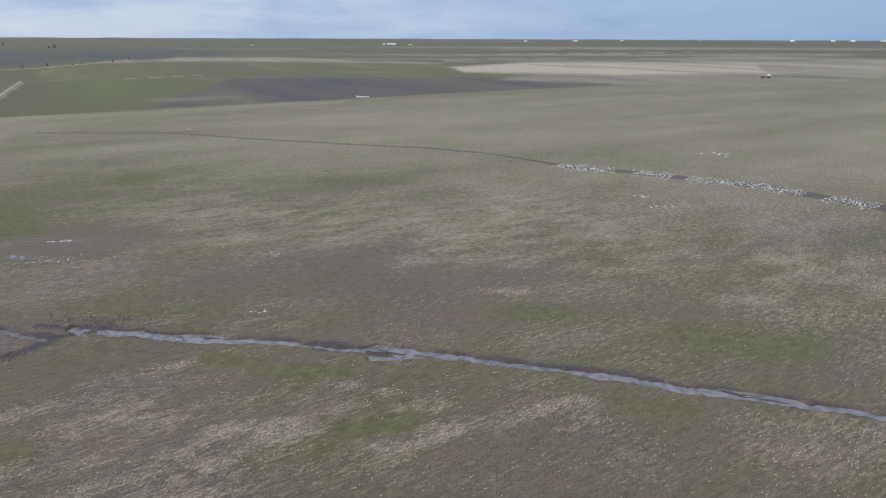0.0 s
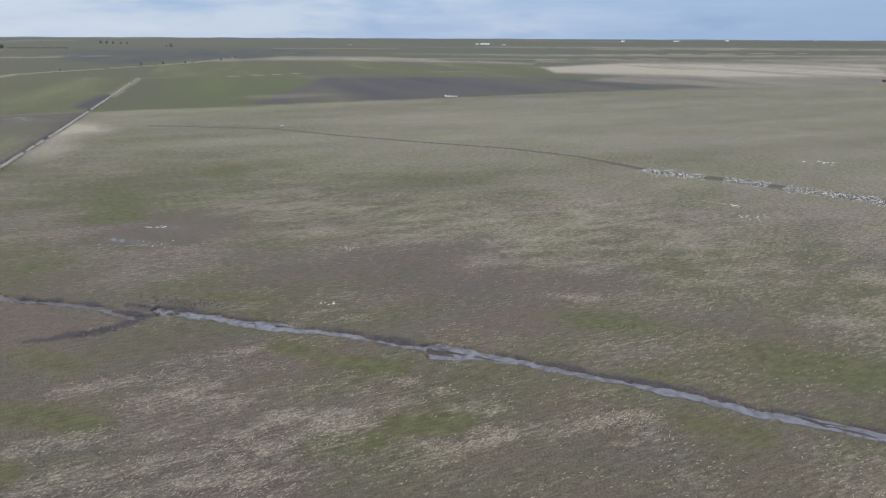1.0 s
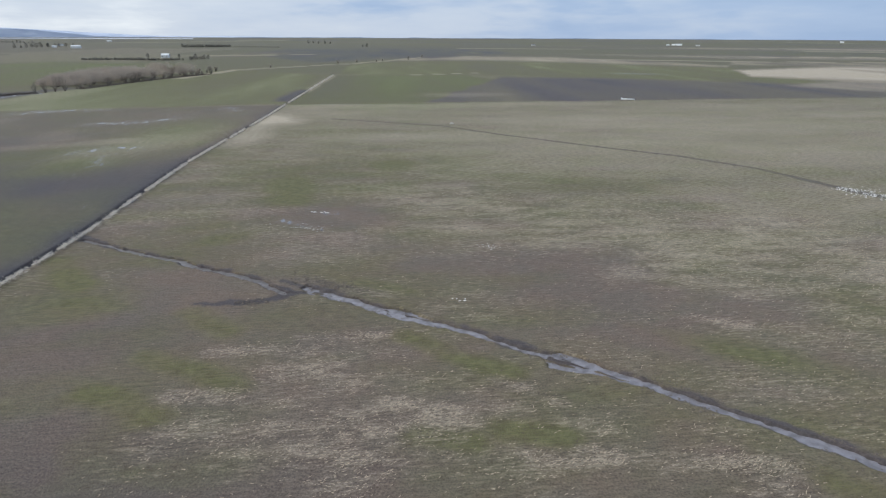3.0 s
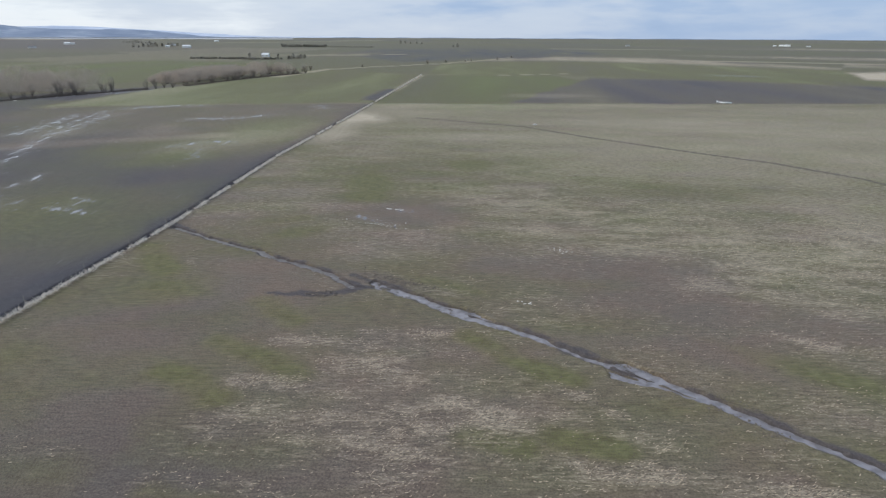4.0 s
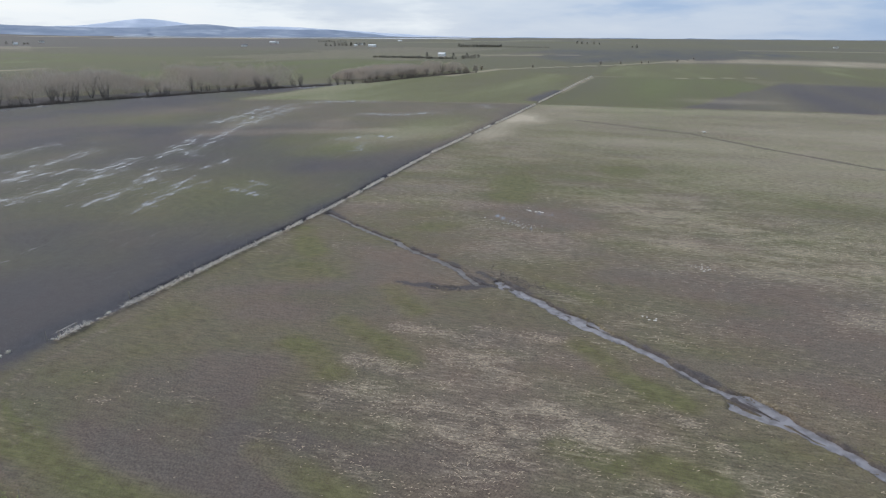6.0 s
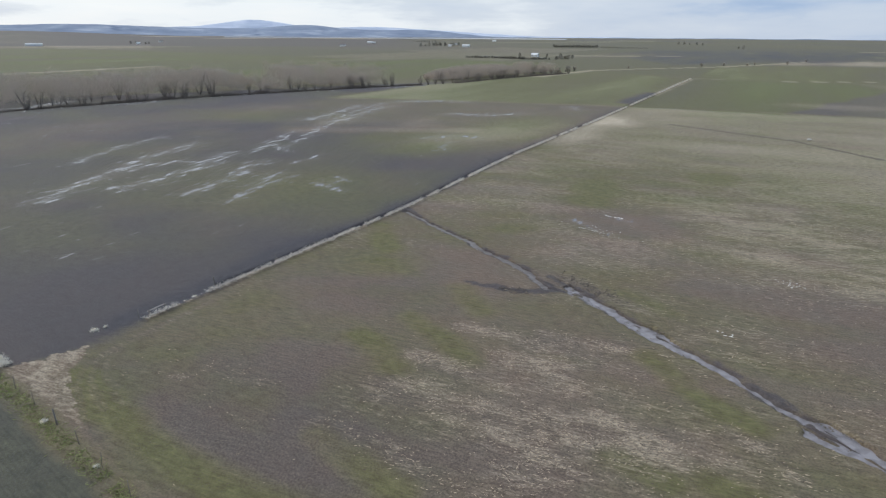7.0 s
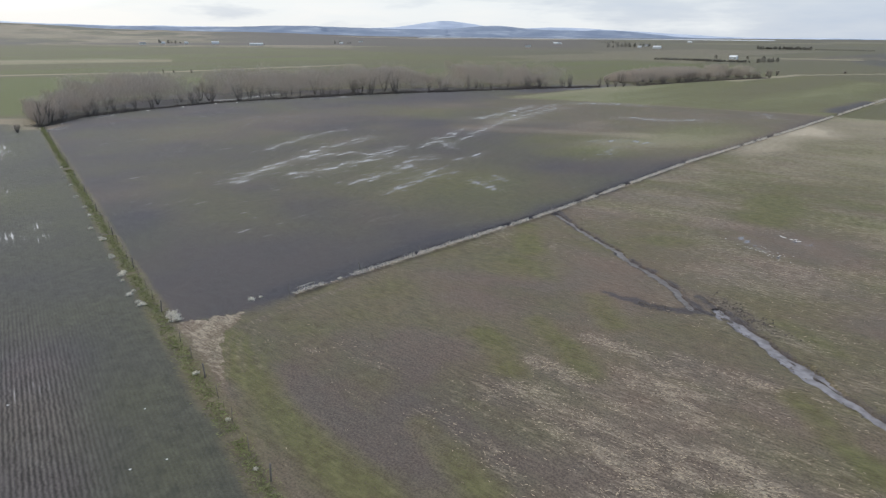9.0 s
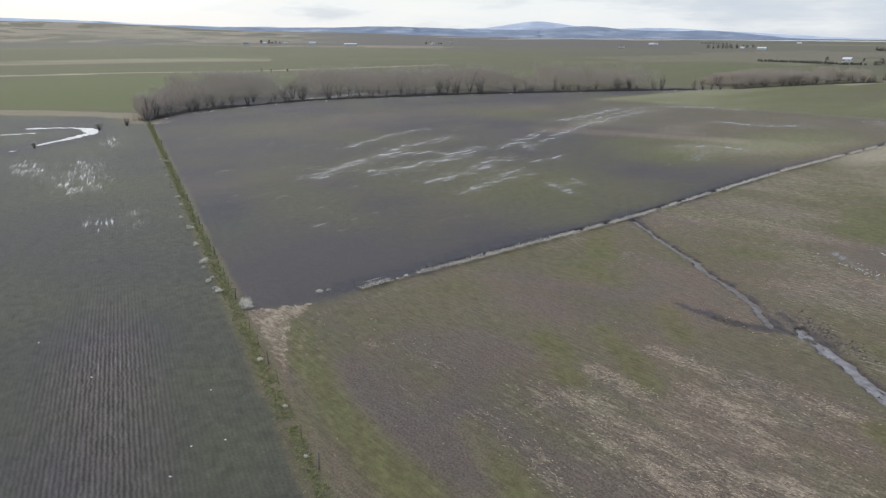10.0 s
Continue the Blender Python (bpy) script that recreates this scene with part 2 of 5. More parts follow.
# clumped straw, greener and barer places in the stubble, along the curved passes of the drill
def straw_patches(x, y):
    k = np.maximum(strip(x, y, 1.0, (-23.6, 36.4), (-21.0, 37.8), (-18.6, 39.4)), 0.9 * strip(x, y, 1.0, (-28.2, 31.8), (-25.5, 33.7), (-22.0, 35.0)))
    for half, *line in ((1.4, (-22.0, 16.8), (-18.6, 18.2), (-14.4, 20.1), (-9.0, 23.0)), (1.7, (-23.8, 22.8), (-19.4, 24.9), (-13.4, 28.3), (-9.0, 30.4)), (0.9, (-26.2, 26.2), (-22.5, 28.0)),
                        (1.1, (-22.9, 30.8), (-18.6, 33.2)), (0.8, (-7.6, 37.0), (-3.4, 35.9)), (0.9, (-12.6, 31.2), (-9.4, 31.8)), (0.8, (-3.4, 30.2), (0.6, 31.9)), (1.5, (6.6, 34.2), (9.2, 34.0)),
                        (0.9, (4.0, 53.2), (7.0, 53.0)), (1.0, (-34.2, 13.7), (-31.0, 14.3), (-28.6, 15.8)), (0.5, (-33.0, 10.6), (-32.4, 11.4)), (1.4, (-14.0, 24.3), (-11.0, 25.6))):
        k = np.maximum(k, (0.6 if line[0][1] < 26 else 0.85) * strip(x, y, half, *line))
    return k


def straw_washes(x, y):
    """Wide, thinner spreads of straw."""
    k = np.zeros(x.shape)
    for a in ((-17.0, 29.5, 10.0, 5.5, 30), (-14.0, 24.0, 9.0, 5.0, 36), (-1.0, 33.0, 8.0, 4.0, 10), (14.0, 31.0, 9.0, 3.0, 0), (-32.0, 84.0, 11.0, 9.0, 30), (-20.0, 75.0, 11.0, 7.0, 30), (-8.0, 73.0, 9.0, 7.0, 30),
              (6.0, 67.0, 10.0, 8.0, 0), (22.0, 66.0, 14.0, 9.0, 0), (34.0, 60.0, 10.0, 9.0, 0), (12.0, 82.0, 12.0, 9.0, 0), (-19.0, 46.6, 6.0, 1.6, -5), (30.0, 50.0, 6.0, 4.0, 0)):
        k = np.maximum(k, blob(x, y, *a, 0.75))
    return k


def green_patches(x, y):
    k = np.maximum(strip(x, y, 1.25, (-36.6, 4.9), (-34.0, 5.3), (-30.7, 6.3), (-26.5, 7.9), (-22.0, 9.7)), 0.95 * strip(x, y, 1.2, (-22.0, 9.7), (-18.2, 11.0), (-11.0, 13.6)))
    for half, *line in ((0.8, (-21.3, 15.9), (-17.7, 16.8), (-14.4, 17.8)), (1.0, (-31.6, 24.2), (-28.2, 24.3), (-25.8, 24.0)), (1.0, (-32.2, 29.4), (-27.6, 29.4), (-23.4, 29.0)), (1.1, (-35.0, 36.5), (-29.6, 34.7)),
                        (0.9, (-16.8, 40.2), (-12.0, 38.7), (-7.2, 38.2)), (0.9, (-5.6, 31.8), (-2.4, 32.5)), (0.8, (-10.2, 29.2), (-7.0, 29.8)), (1.3, (-57.0, 40.0), (-53.0, 38.4), (-48.5, 36.5)), (1.0, (11.8, 34.3), (15.5, 33.8))):
        k = np.maximum(k, 0.8 * strip(x, y, 1.15 * half, *line))
    for a in ((-43.8, 33.2, 3.4, 2.4, 60), (-55.0, 76.0, 2.8, 9.5, 36), (-49.8, 99.0, 3.0, 9.0, 27), (23.6, 42.8, 6.0, 2.6, -10), (-53.0, 56.0, 4.0, 3.0, 60), (-47.2, 53.0, 3.0, 2.0, 50), (-52.0, 72.0, 2.6, 6.0, 40), (7.5, 48.4, 5.0, 1.6, 0), (-24.6, 48.2, 4.0, 1.0, 0)):
        k = np.maximum(k, 0.75 * blob(x, y, *a, 0.8))
    return k


def bare_patches(x, y):
    k = np.maximum(strip(x, y, 1.5, (-30.0, 9.0), (-25.9, 10.0), (-20.7, 11.8), (-15.0, 13.6)), strip(x, y, 1.4, (-28.5, 18.0), (-22.6, 14.9), (-16.6, 15.0)))
    for a in ((-14.5, 59.0, 14.0, 6.5, 0), (-6.5, 54.0, 7.0, 5.0, 20), (-31.5, 21.0, 3.0, 2.6, 60), (-38.0, 39.1, 4.0, 5.0, 60), (-40.0, 66.0, 10.0, 7.0, 30), (1.0, 47.0, 5.0, 1.6, -10), (19.0, 49.0, 6.0, 3.0, 0), (-23.0, 60.0, 8.0, 3.0, 0), (-40.0, 28.0, 7.0, 4.0, 60)):
        k = np.maximum(k, blob(x, y, *a, 0.7))
    return k


def sunlit_corner(x, y):
    """Sunlight on the far corner of the stubble, painted in as bleached straw that thins eastwards from the weed line.
    """
    east = -beyond_track(x, y) + 16 * ragged(x, y)
    return (1 - sstep(1.0, 20.0, east)) * sstep(84, 116, y) * (1 - sstep(140, 172, y)) + 0.3 * (1 - sstep(5.0, 50.0, east)) * sstep(128, 150, y) * (1 - sstep(160, 182, y))


def stubble_straw(x, y):
    """Share of loose straw in the stubble field: clumped near by, evenly washed farther out."""
    u, v = turned(x, y, 33)
    sp, sw, out = straw_patches(x, y), straw_washes(x, y), sstep(75, 125, y + 0.2 * x)
    # the -0.20 blob thins the straw, darkening the west side for cloud shade
    st = (0.26 + 0.19 * out + 0.30 * (1 - 0.7 * out) * (fbm(u / 45.0, v / 30.0, 4, 1) - 0.5) + 0.27 * sp + 0.09 * sw * (1 - sp) + 0.13 * sstep(40, 60, y) + 0.06 * sstep(-6, 6, x) * (1 - sstep(42, 62, y)) - 0.07 * sstep(30, 22, y) * sstep(-34, -26, x) - 0.16 * bare_patches(x, y) - 0.24 * green_patches(x, y)
          + 0.45 * (1 - 0.6 * out) * (fbm(u / 9.0, v / 5.0, 4, 2) - 0.5) + (0.25 + 0.55 * sp + 0.45 * sw) * (1 - 0.7 * out) * (fbm(u / 3.0, v / 1.2, 4, 3) - 0.5)
          + 0.42 * out * (fbm(u / 60.0, v / 14.0, 4, 6) - 0.5) - 0.20 * blob(x, y, -39.0, 24.0, 8.0, 20.0, 15, 0.9))
    return np.clip(np.maximum(st, 0.92 * sunlit_corner(x, y)), 0, 1)


def ground_height(x, y):
    r, az = np.hypot(x - EYE_X, y - EYE_Y), np.degrees(np.arctan2(-(x - EYE_X), y - EYE_Y))
    z = 13 * sstep(2400, 4500, r)
    z = z + sstep(1500, 3600, r) * (0.35 * sstep(76, 90, az) + 0.65 * sstep(90, 112, az)) * (1 - sstep(150, 175, az)) * (50 + 45 * (fbm(x / 600.0, y / 600.0, 4, 5) - 0.5))
    dt, along = near_line(x, y, TRACK)
    left = beyond_track(x, y) > 0
    z = z - 0.55 * (1 - sstep(0.15, 0.45, np.abs(dt - 0.8))) * left * (along > 8)
    z = z + 0.12 * (1 - sstep(0.1, 0.5, dt))
    ds = np.minimum(near_line(x, y, STREAM[1:])[0], near_line(x, y, STREAM_UP[1:-2])[0])
    return np.where(ds < 1.35, -0.8, z)


def rowed_patch(x, y):
    return np.maximum(np.maximum(blob(x, y, -29.0, -6.5, 13.0, 3.0, 17, 0.8), 0.6 * blob(x, y, -20.0, -5.0, 8.0, 3.0, 17, 0.8)), 0.8 * blob(x, y, -72.0, -6.5, 8.0, 3.0, 17, 0.8))


def row_puddles(x, y):
    """Long thin puddles standing in the drill rows."""
    u, v = turned(x, y, 16.7)
    k = np.maximum(0.95 * blob(x, y, -69.5, -18.8, 2.6, 5.0, -28, 0.8), 0.9 * blob(x, y, -74.0, -16.4, 2.5, 1.5, 0, 0.8))
    for a in ((-97.0, -31.0, 15.0, 5.0, 20), (-106.0, -42.0, 10.0, 3.5, 30), (-133.0, -36.5, 9.0, 2.2, 17), (-110.0, -33.5, 12.0, 3.0, 20)):
        k = np.maximum(k, blob(x, y, *a, 0.8))
    return k * (0.27 + 0.22 * sstep(0.35, 0.7, 0.6 * fbm(u / 6.0, v / 0.9, 2, 95) + 0.4 * fbm(x / 3.0, y / 3.0, 3, 96)))


def cover(x, y):
    """What covers the ground: shares of green, straw, dark wet soil and standing water. Distance haze and sunlit places
    are painted in through these shares.
    """
    x, y = np.asarray(x, float), np.asarray(y, float)
    r, az = np.hypot(x - EYE_X, y - EYE_Y), np.degrees(np.arctan2(-(x - EYE_X), y - EYE_Y))
    dl2 = side(x, y, FENCE[0], FENCE[1])  # + : the stubble and the wet field
    dl1 = beyond_track(x, y)  # + : west of the tumbleweed line
    dtrack, strack = near_line(x, y, TRACK)
    mid = fbm(x / 9.0, y / 9.0, 4, 2)
    u, v = turned(x, y, 32)
    fine = fbm(u / 1.5, v / 0.4, 3, 4)
    # the wide country, greyed with mud for distance haze
    fu, fv = turned(x, y, 118)
    row = np.floor(fu / 420.0)
    cell = TAB[(row.astype(np.int64) * 7) & 255, np.floor(fv / 230.0 + 3 * TAB[row.astype(np.int64) & 255, 3]).astype(np.int64) & 255]
    cell2 = TAB[(row.astype(np.int64) * 5 + 9) & 255, (np.floor(fv / 230.0 + 3 * TAB[row.astype(np.int64) & 255, 3]).astype(np.int64) * 3) & 255]
    g, s, m, w = 0.42 + 0.35 * cell, 0.10 + 0.30 * sstep(0.80, 0.95, cell2), 0.25 + 0.3 * (1 - cell) * (cell2 < 0.55), np.zeros(x.shape)
    # grey-blue distance haze, painted in as a mud share beyond 1150 m
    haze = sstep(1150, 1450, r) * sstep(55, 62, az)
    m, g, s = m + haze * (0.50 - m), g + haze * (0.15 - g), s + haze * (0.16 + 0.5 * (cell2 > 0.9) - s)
    up = sstep(1450, 1800, r) * sstep(84, 98, az)
    hu = fbm(x / 260.0, y / 120.0, 4, 91)
    s, m, g = s + up * (0.62 * sstep(0.42, 0.54, hu) - s), m + up * (0.75 * (1 - sstep(0.34, 0.42, hu)) - m), g + up * (0.25 + 0.4 * (1 - sstep(0.45, 0.6, hu)) - g)
    # stubble field
    A = (dl2 > 0) & (dl1 <= 0) & (side(x, y, DARK_EDGE[1], DARK_EDGE[3]) < 0) & (r < 600)
    sp, gp, bp = straw_patches(x, y), green_patches(x, y), bare_patches(x, y)
    st = stubble_straw(x, y)
    gr = np.clip(0.33 + 1.1 * (fbm(u / 9.0, v / 4.5, 4, 9) - 0.5) + 0.4 * (fbm(u / 26.0, v / 18.0, 4, 10) - 0.5) + 0.60 * gp - 0.2 * sp - 0.28 * bp + 0.26 * sstep(60, 130, y - 0.2 * x), 0, 0.78)
    gr = gr + 0.35 * sstep(-40, -4, side(x, y, DARK_EDGE[1], DARK_EDGE[3])) * sstep(-40, -100, x)
    gr = gr * (1 - 0.35 * np.clip(sunlit_corner(x, y), 0, 1))
    mu = np.clip(0.10 + 0.4 * (fbm(x / 16.0, y / 12.0, 3, 11) - 0.5) + 0.03 * bp - 0.3 * gp + 0.17 * blob(x, y, -25.0, 13.0, 15.0, 8.0, 25, 0.9), 0, 1)
    g, s, m = np.where(A, gr, g), np.where(A, st, s), np.where(A, mu, m)
    # wet field
    rim = dl1 + 1.0 * (mid - 0.5) + (1.6 * (mid - 0.5) + 1.2 * (fine - 0.5)) * (y < 11)
    edge = sstep(-0.3 - 0.8 * (y < 11), 0.3 + 0.8 * (y < 11), rim)
    B = (dl2 > 0) & (edge > 0) & (r < 330) & (x > -262)
    bg = 0.9 * np.maximum(np.maximum(blob(x, y, -110, 92, 22, 10, 60, 0.9), 0.6 * blob(x, y, -84, 30, 24, 14, 60, 0.9)), np.maximum(0.55 * blob(x, y, -175, 62, 26, 12, 40, 0.9), 0.6 * blob(x, y, -82, 4, 14, 8, 20, 0.9)))
    bg = np.clip(bg * 0.7 + 0.12 + 0.9 * (fbm(x / 22.0, y / 22.0, 4, 13) - 0.52), 0, 0.75)
    bg = np.maximum(bg, 0.8 * np.maximum(blob(x, y, -114.0, 110.0, 26.0, 12.0, 117, 0.9), blob(x, y, -103.0, 76.0, 12.0, 8.0, 100, 0.9)))
    tan = np.maximum(strip(x, y, 5.0, (-140.0, 64.0), (-128.0, 82.0), (-117.0, 97.0)), 0.8 * strip(x, y, 15.0, (-150.0, 0.0), (-175.0, 30.0), (-190.0, 70.0)))
    bu, bv = turned(x, y, 128)
    bn = fbm(bu / 26.0, bv / 14.0, 4, 14)
    brim = (1 - sstep(0.5, 5.0, dtrack + 3.0 * (mid - 0.5)))
    bs = np.clip(0.35 * (bn - 0.52) + 0.45 * blob(x, y, -108, 94, 26, 10, 100, 0.9) + 0.25 * blob(x, y, -150, 80, 30, 14, 50, 0.9) + 0.12 * blob(x, y, -190, 30, 40, 30, 50, 0.9), 0, 0.5) * (1 - brim)
    bs = np.maximum(bs, 0.30 * tan + 0.22 * blob(x, y, -112.0, 108.0, 26.0, 12.0, 117, 0.9))
    # sunlight on the far wet field, painted in as straw, green and less mud
    far_sunlit = sstep(55, 110, y) * sstep(-215, -190, x)
    bs, bg = bs + 0.22 * far_sunlit, bg + 0.14 * far_sunlit
    bm_ = np.clip(0.84 - 0.48 * far_sunlit - 0.04 * blob(x, y, -66.0, 8.0, 24.0, 12.0, 30, 0.9) - 0.25 * bg - 0.35 * tan - 0.25 * blob(x, y, -112.0, 108.0, 28.0, 14.0, 117, 0.9) - 0.8 * np.maximum(0, bn - 0.5) + 0.3 * brim + 0.3 * blob(x, y, -72, -6.5, 9, 4, 17, 0.8), 0.2, 1)
    g, s, m = np.where(B, g + edge * (bg * (1 - brim) - g), g), np.where(B, s + edge * (bs - s), s), np.where(B, m + edge * (bm_ - m), m)
    w = np.where(B, np.clip(0.09 + 0.25 * (fbm(bu / 14.0, bv / 9.0, 4, 15) - 0.5) + 0.04 * sstep(-50, -75, x) * (1 - sstep(20, 45, y)) + 0.05 * blob(x, y, -62.0, 8.0, 18.0, 8.0, 30, 0.9), 0, 0.26) * (1 - 0.5 * brim), w)
    # drilled field
    C = (dl2 <= 0) & (r < 260) & (x > -190)
    cg = np.clip(0.36 + 0.6 * (fbm(x / 16.0, y / 16.0, 4, 15) - 0.5) - 0.3 * blob(x, y, -29.0, -6.5, 13.0, 3.6, 17, 0.8), 0, 1)
    # less dark mud in the rowed patch lightens it for its wet sheen
    g, s, m = np.where(C, cg, g), np.where(C, np.clip(0.3 * (fbm(x / 5.0, y / 5.0, 3, 16) - 0.5), 0, 0.4), s), np.where(C, 1.0 - 0.30 * rowed_patch(x, y), m)
    wx, wy = x + 7.0 * (fbm(x / 18.0, y / 18.0, 3, 51) - 0.5), y + 7.0 * (fbm(x / 18.0, y / 18.0, 3, 53) - 0.5)
    wob = 1.5 * (fbm(fu / 160.0, fv / 25.0, 3, 19) - 0.5)
    spread = [1 + q * 6e-5 * r for q in (-1, -0.5, 0, 0.5, 1)]
    for poly, pg, ps, pm in PLOTS:
        k = sum(inside(EYE_X + (wx - EYE_X) * q, EYE_Y + (wy - EYE_Y) * q, poly) for q in spread) / len(spread)
        g, s, m = g + k * (np.clip(pg + 0.5 * wob, 0, 1) - g), s + k * (np.clip(ps + 0.5 * wob, 0, 1) - s), m + k * (np.clip(pm - 0.5 * wob, 0, 1) - m)
    # more mud and less green beyond 300 m also paint in distance haze
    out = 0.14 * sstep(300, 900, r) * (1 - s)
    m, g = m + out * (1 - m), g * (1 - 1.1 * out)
    # pale wash on the dark field, and pale verges of the farm roads
    wash = blob(x, y, -95, 240, 26, 14, 35, 0.9)
    s = np.maximum(s, 0.5 * wash * (side(x, y, DARK_EDGE[1], DARK_EDGE[3]) > 0))
    for line, half, share in (([(-213, 330), (-175, 352), (-149, 394)], 2.0, 0.8), ([(-364, -159), (-392, -96), (-401, -41), (-447, 34), (-489, 99)], 5.0, 0.95),
                              ([(-271, 262), (-307, 346), (-304, 405), (-297, 480), (-305, 561), (-321, 659)], 4.0, 0.85), ([(-196, -90), (-181, -43), (-168, -38)], 6.0, 0.6),
                              ([(-158, 222), (-186, 274), (-213.8, 326)], 2.2, 0.8), ([(-112, 193), (-31, 243.5), (29, 285.5)], 1.2, 0.45), ([(59, 408), (210, 420), (284, 417), (560, 590)], 5.0, 0.75), ([(-211, 103), (-192, 130), (-133, 178)], 1.5, 0.4), ([(38, 896), (225, 1019), (420, 1120)], 12.0, 0.8), ([(-151, 696), (38, 722), (150, 765)], 9.0, 0.8),
                              ([(-560, 600), (-520, 640), (-500, 700)], 9.0, 0.7), ([(-90, 1300), (200, 1340), (700, 1500)], 22.0, 0.7), ([(-500, 1250), (-300, 1330)], 20.0, 0.6)):
        d, _ = near_line(x, y, line)
        k = 1 - sstep(0.6 * half, 1.5 * half, d + half * (mid - 0.5))
        s, m = np.maximum(s, share * k), m * (1 - k)
    k = strip(x, y, 3.5, (-143.0, 187.0), (-152.5, 205.0), (-164.0, 229.0)) * (dl1 > 0)
    m, s, g = np.maximum(m, 0.85 * k), s * (1 - k), g * (1 - k)
    # the tumbleweed line, its dark ditch and the straw in the corner
    k = 1 - sstep(0.05, 0.28, dtrack + 0.3 * (mid - 0.5) + 0.5 * (fine - 0.5))
    s, m, g = np.maximum(s, 0.88 * k), m * (1 - k), g * (1 - k)
    # shade in the carved ditch, painted in as full dark soil
    ditch = (1 - sstep(0.15, 0.5, np.abs(dtrack - 0.8 + 0.3 * (mid - 0.5)))) * (dl1 > 0) * (strack > 8)
    m, s, g = np.maximum(m, ditch), s * (1 - ditch), g * (1 - ditch)
    tuft = 2.6 * (fbm(x / 1.1, y / 1.1, 4, 38, 0.75) - 0.5)
    wob = 0.9 * (mid - 0.5) + 0.8 * (fine - 0.5) + 0.5 * tuft
    k = inside(x + wob, y - 0.6 * wob, [(-40.2, 0.9), (-40.6, 3.2), (-40.9, 6.2), (-39.4, 6.0), (-38.0, 5.0), (-35.6, 4.7), (-31.1, 4.8), (-28.3, 5.1), (-24.1, 6.5), (-20.5, 7.9), (-15.0, 10.2),
                                                (-15.0, 9.5), (-18.9, 8.0), (-22.3, 6.6), (-27.3, 4.9), (-30.4, 3.9), (-35.0, 2.5)])
    k = k * (0.35 + 0.65 * sstep(-24, -33, x))
    s, g, m = np.maximum(s, k * (0.30 + 0.55 * sstep(0.25, 0.75, fbm(x / 0.8, y / 0.8, 4, 37, 0.75)))), g * (1 - 0.8 * k), m * (1 - k)
    # curved wheel marks that swing round the corner
    for off in (0.0, 1.1, 2.3):
        d, _ = near_line(x, y, [(-31.0, 5.0 + off), (-35.2 - 0.3 * off, 5.0 + 0.8 * off), (-37.9 - 0.3 * off, 6.0 + 0.6 * off), (-39.9, 8.0 + 0.5 * off), (-42.0, 11.5 + 0.4 * off), (-44.6, 16.5)])
        k = 0.45 * (1 - sstep(0.10, 0.40, d + 0.7 * (fine - 0.5)))
        s, g = np.maximum(s, 0.62 * k), g * (1 - 0.6 * k)
    # green grass under the fence wire
    d = np.abs(dl2 + 0.35 + 0.5 * (mid - 0.5))
    k = (1 - sstep(0.45, 1.3, d + 0.5 * (fine - 0.5))) * (x > -172) * (x < 60) * (0.7 + 0.3 * sstep(0.35, 0.6, fbm(x / 2.0, y / 2.0, 3, 23)))
    g, m, s = np.maximum(g, 0.50 * k), m * (1 - k), s * (1 - k)
    # washed mud along the water courses
    ds = np.minimum(near_line(x, y, STREAM)[0], near_line(x, y, STREAM_UP)[0])
    mud = 1 - sstep(0.25, 0.85, ds + 1.5 * (fbm(x / 1.3, y / 1.3, 3, 17) - 0.5))
    dsp = near_line(x, y, SPUR)[0]
    mud = np.maximum(mud, 1 - sstep(0.15, 0.9, dsp + 1.7 * (fbm(x / 1.1, y / 1.1, 4, 18) - 0.5)))
    dr, sr = near_line(x, y, RILL)
    wide = 0.55 + 1.4 * sstep(105, 165, sr)
    rill = 1 - sstep(0.6 * wide, 1.4 * wide, dr + wide * (fbm(x / 3.0, y / 3.0, 3, 25) - 0.5))
    mud = np.maximum(mud, 0.7 * rill)
    m, s, g = np.maximum(m, (0.72 + 0.1 * (dsp < 1.5)) * mud), s * (1 - mud), g * (1 - mud)
    for wide, line in POOLS:
        d, _ = near_line(x, y, line)
        w = np.maximum(w, 0.50 * (1 - sstep(0.3, 3.6, d / (0.8 * wide))))
        w = np.maximum(w, 0.28 * (1 - sstep(0.8, 6.0, d / wide + 1.6 * (mid - 0.5))))
    # water between the drill rows
    w = np.maximum(w, C * np.maximum(0.15 * rowed_patch(x, y) * sstep(0.15, 0.5, fbm(x / 4.0, y / 4.0, 3, 33)), row_puddles(x, y)))
    # flood water at the foot of the willows, oxbow of the creek, and the far lake
    for line in ([(-226, 2), (-231, 13)], [(-235, 13), (-244, 23)], [(-186, -29), (-190, -26)], [(-224, 35), (-229, 48)], [(-243, 150), (-247, 170)], [(-166, -33), (-160, -36)]):
        d, _ = near_line(x, y, line)
        w = np.maximum(w, 0.9 * (1 - sstep(1.0, 2.2, d + 2.0 * (mid - 0.5))))
    d, _ = near_line(x, y, [(-124, -52.5), (-137, -48.5), (-142, -46.5), (-148, -45.0), (-156, -49), (-158, -56), (-157, -62)])
    k = 1 - sstep(1.5, 9.0, d + 4.0 * (mid - 0.5))
    m, g, s = np.maximum(m, 0.85 * k), g * (1 - 0.7 * k), s * (1 - k)
    w = np.maximum(w, 1 - sstep(0.4, 1.1, d + 2.4 * (fbm(x / 4.0, y / 4.0, 3, 35) - 0.5) - 1.0 * (1 - sstep(4, 8, np.hypot(x + 151, y + 47)))))
    d, _ = near_line(x, y, [(-147, -66), (-149, -58)])
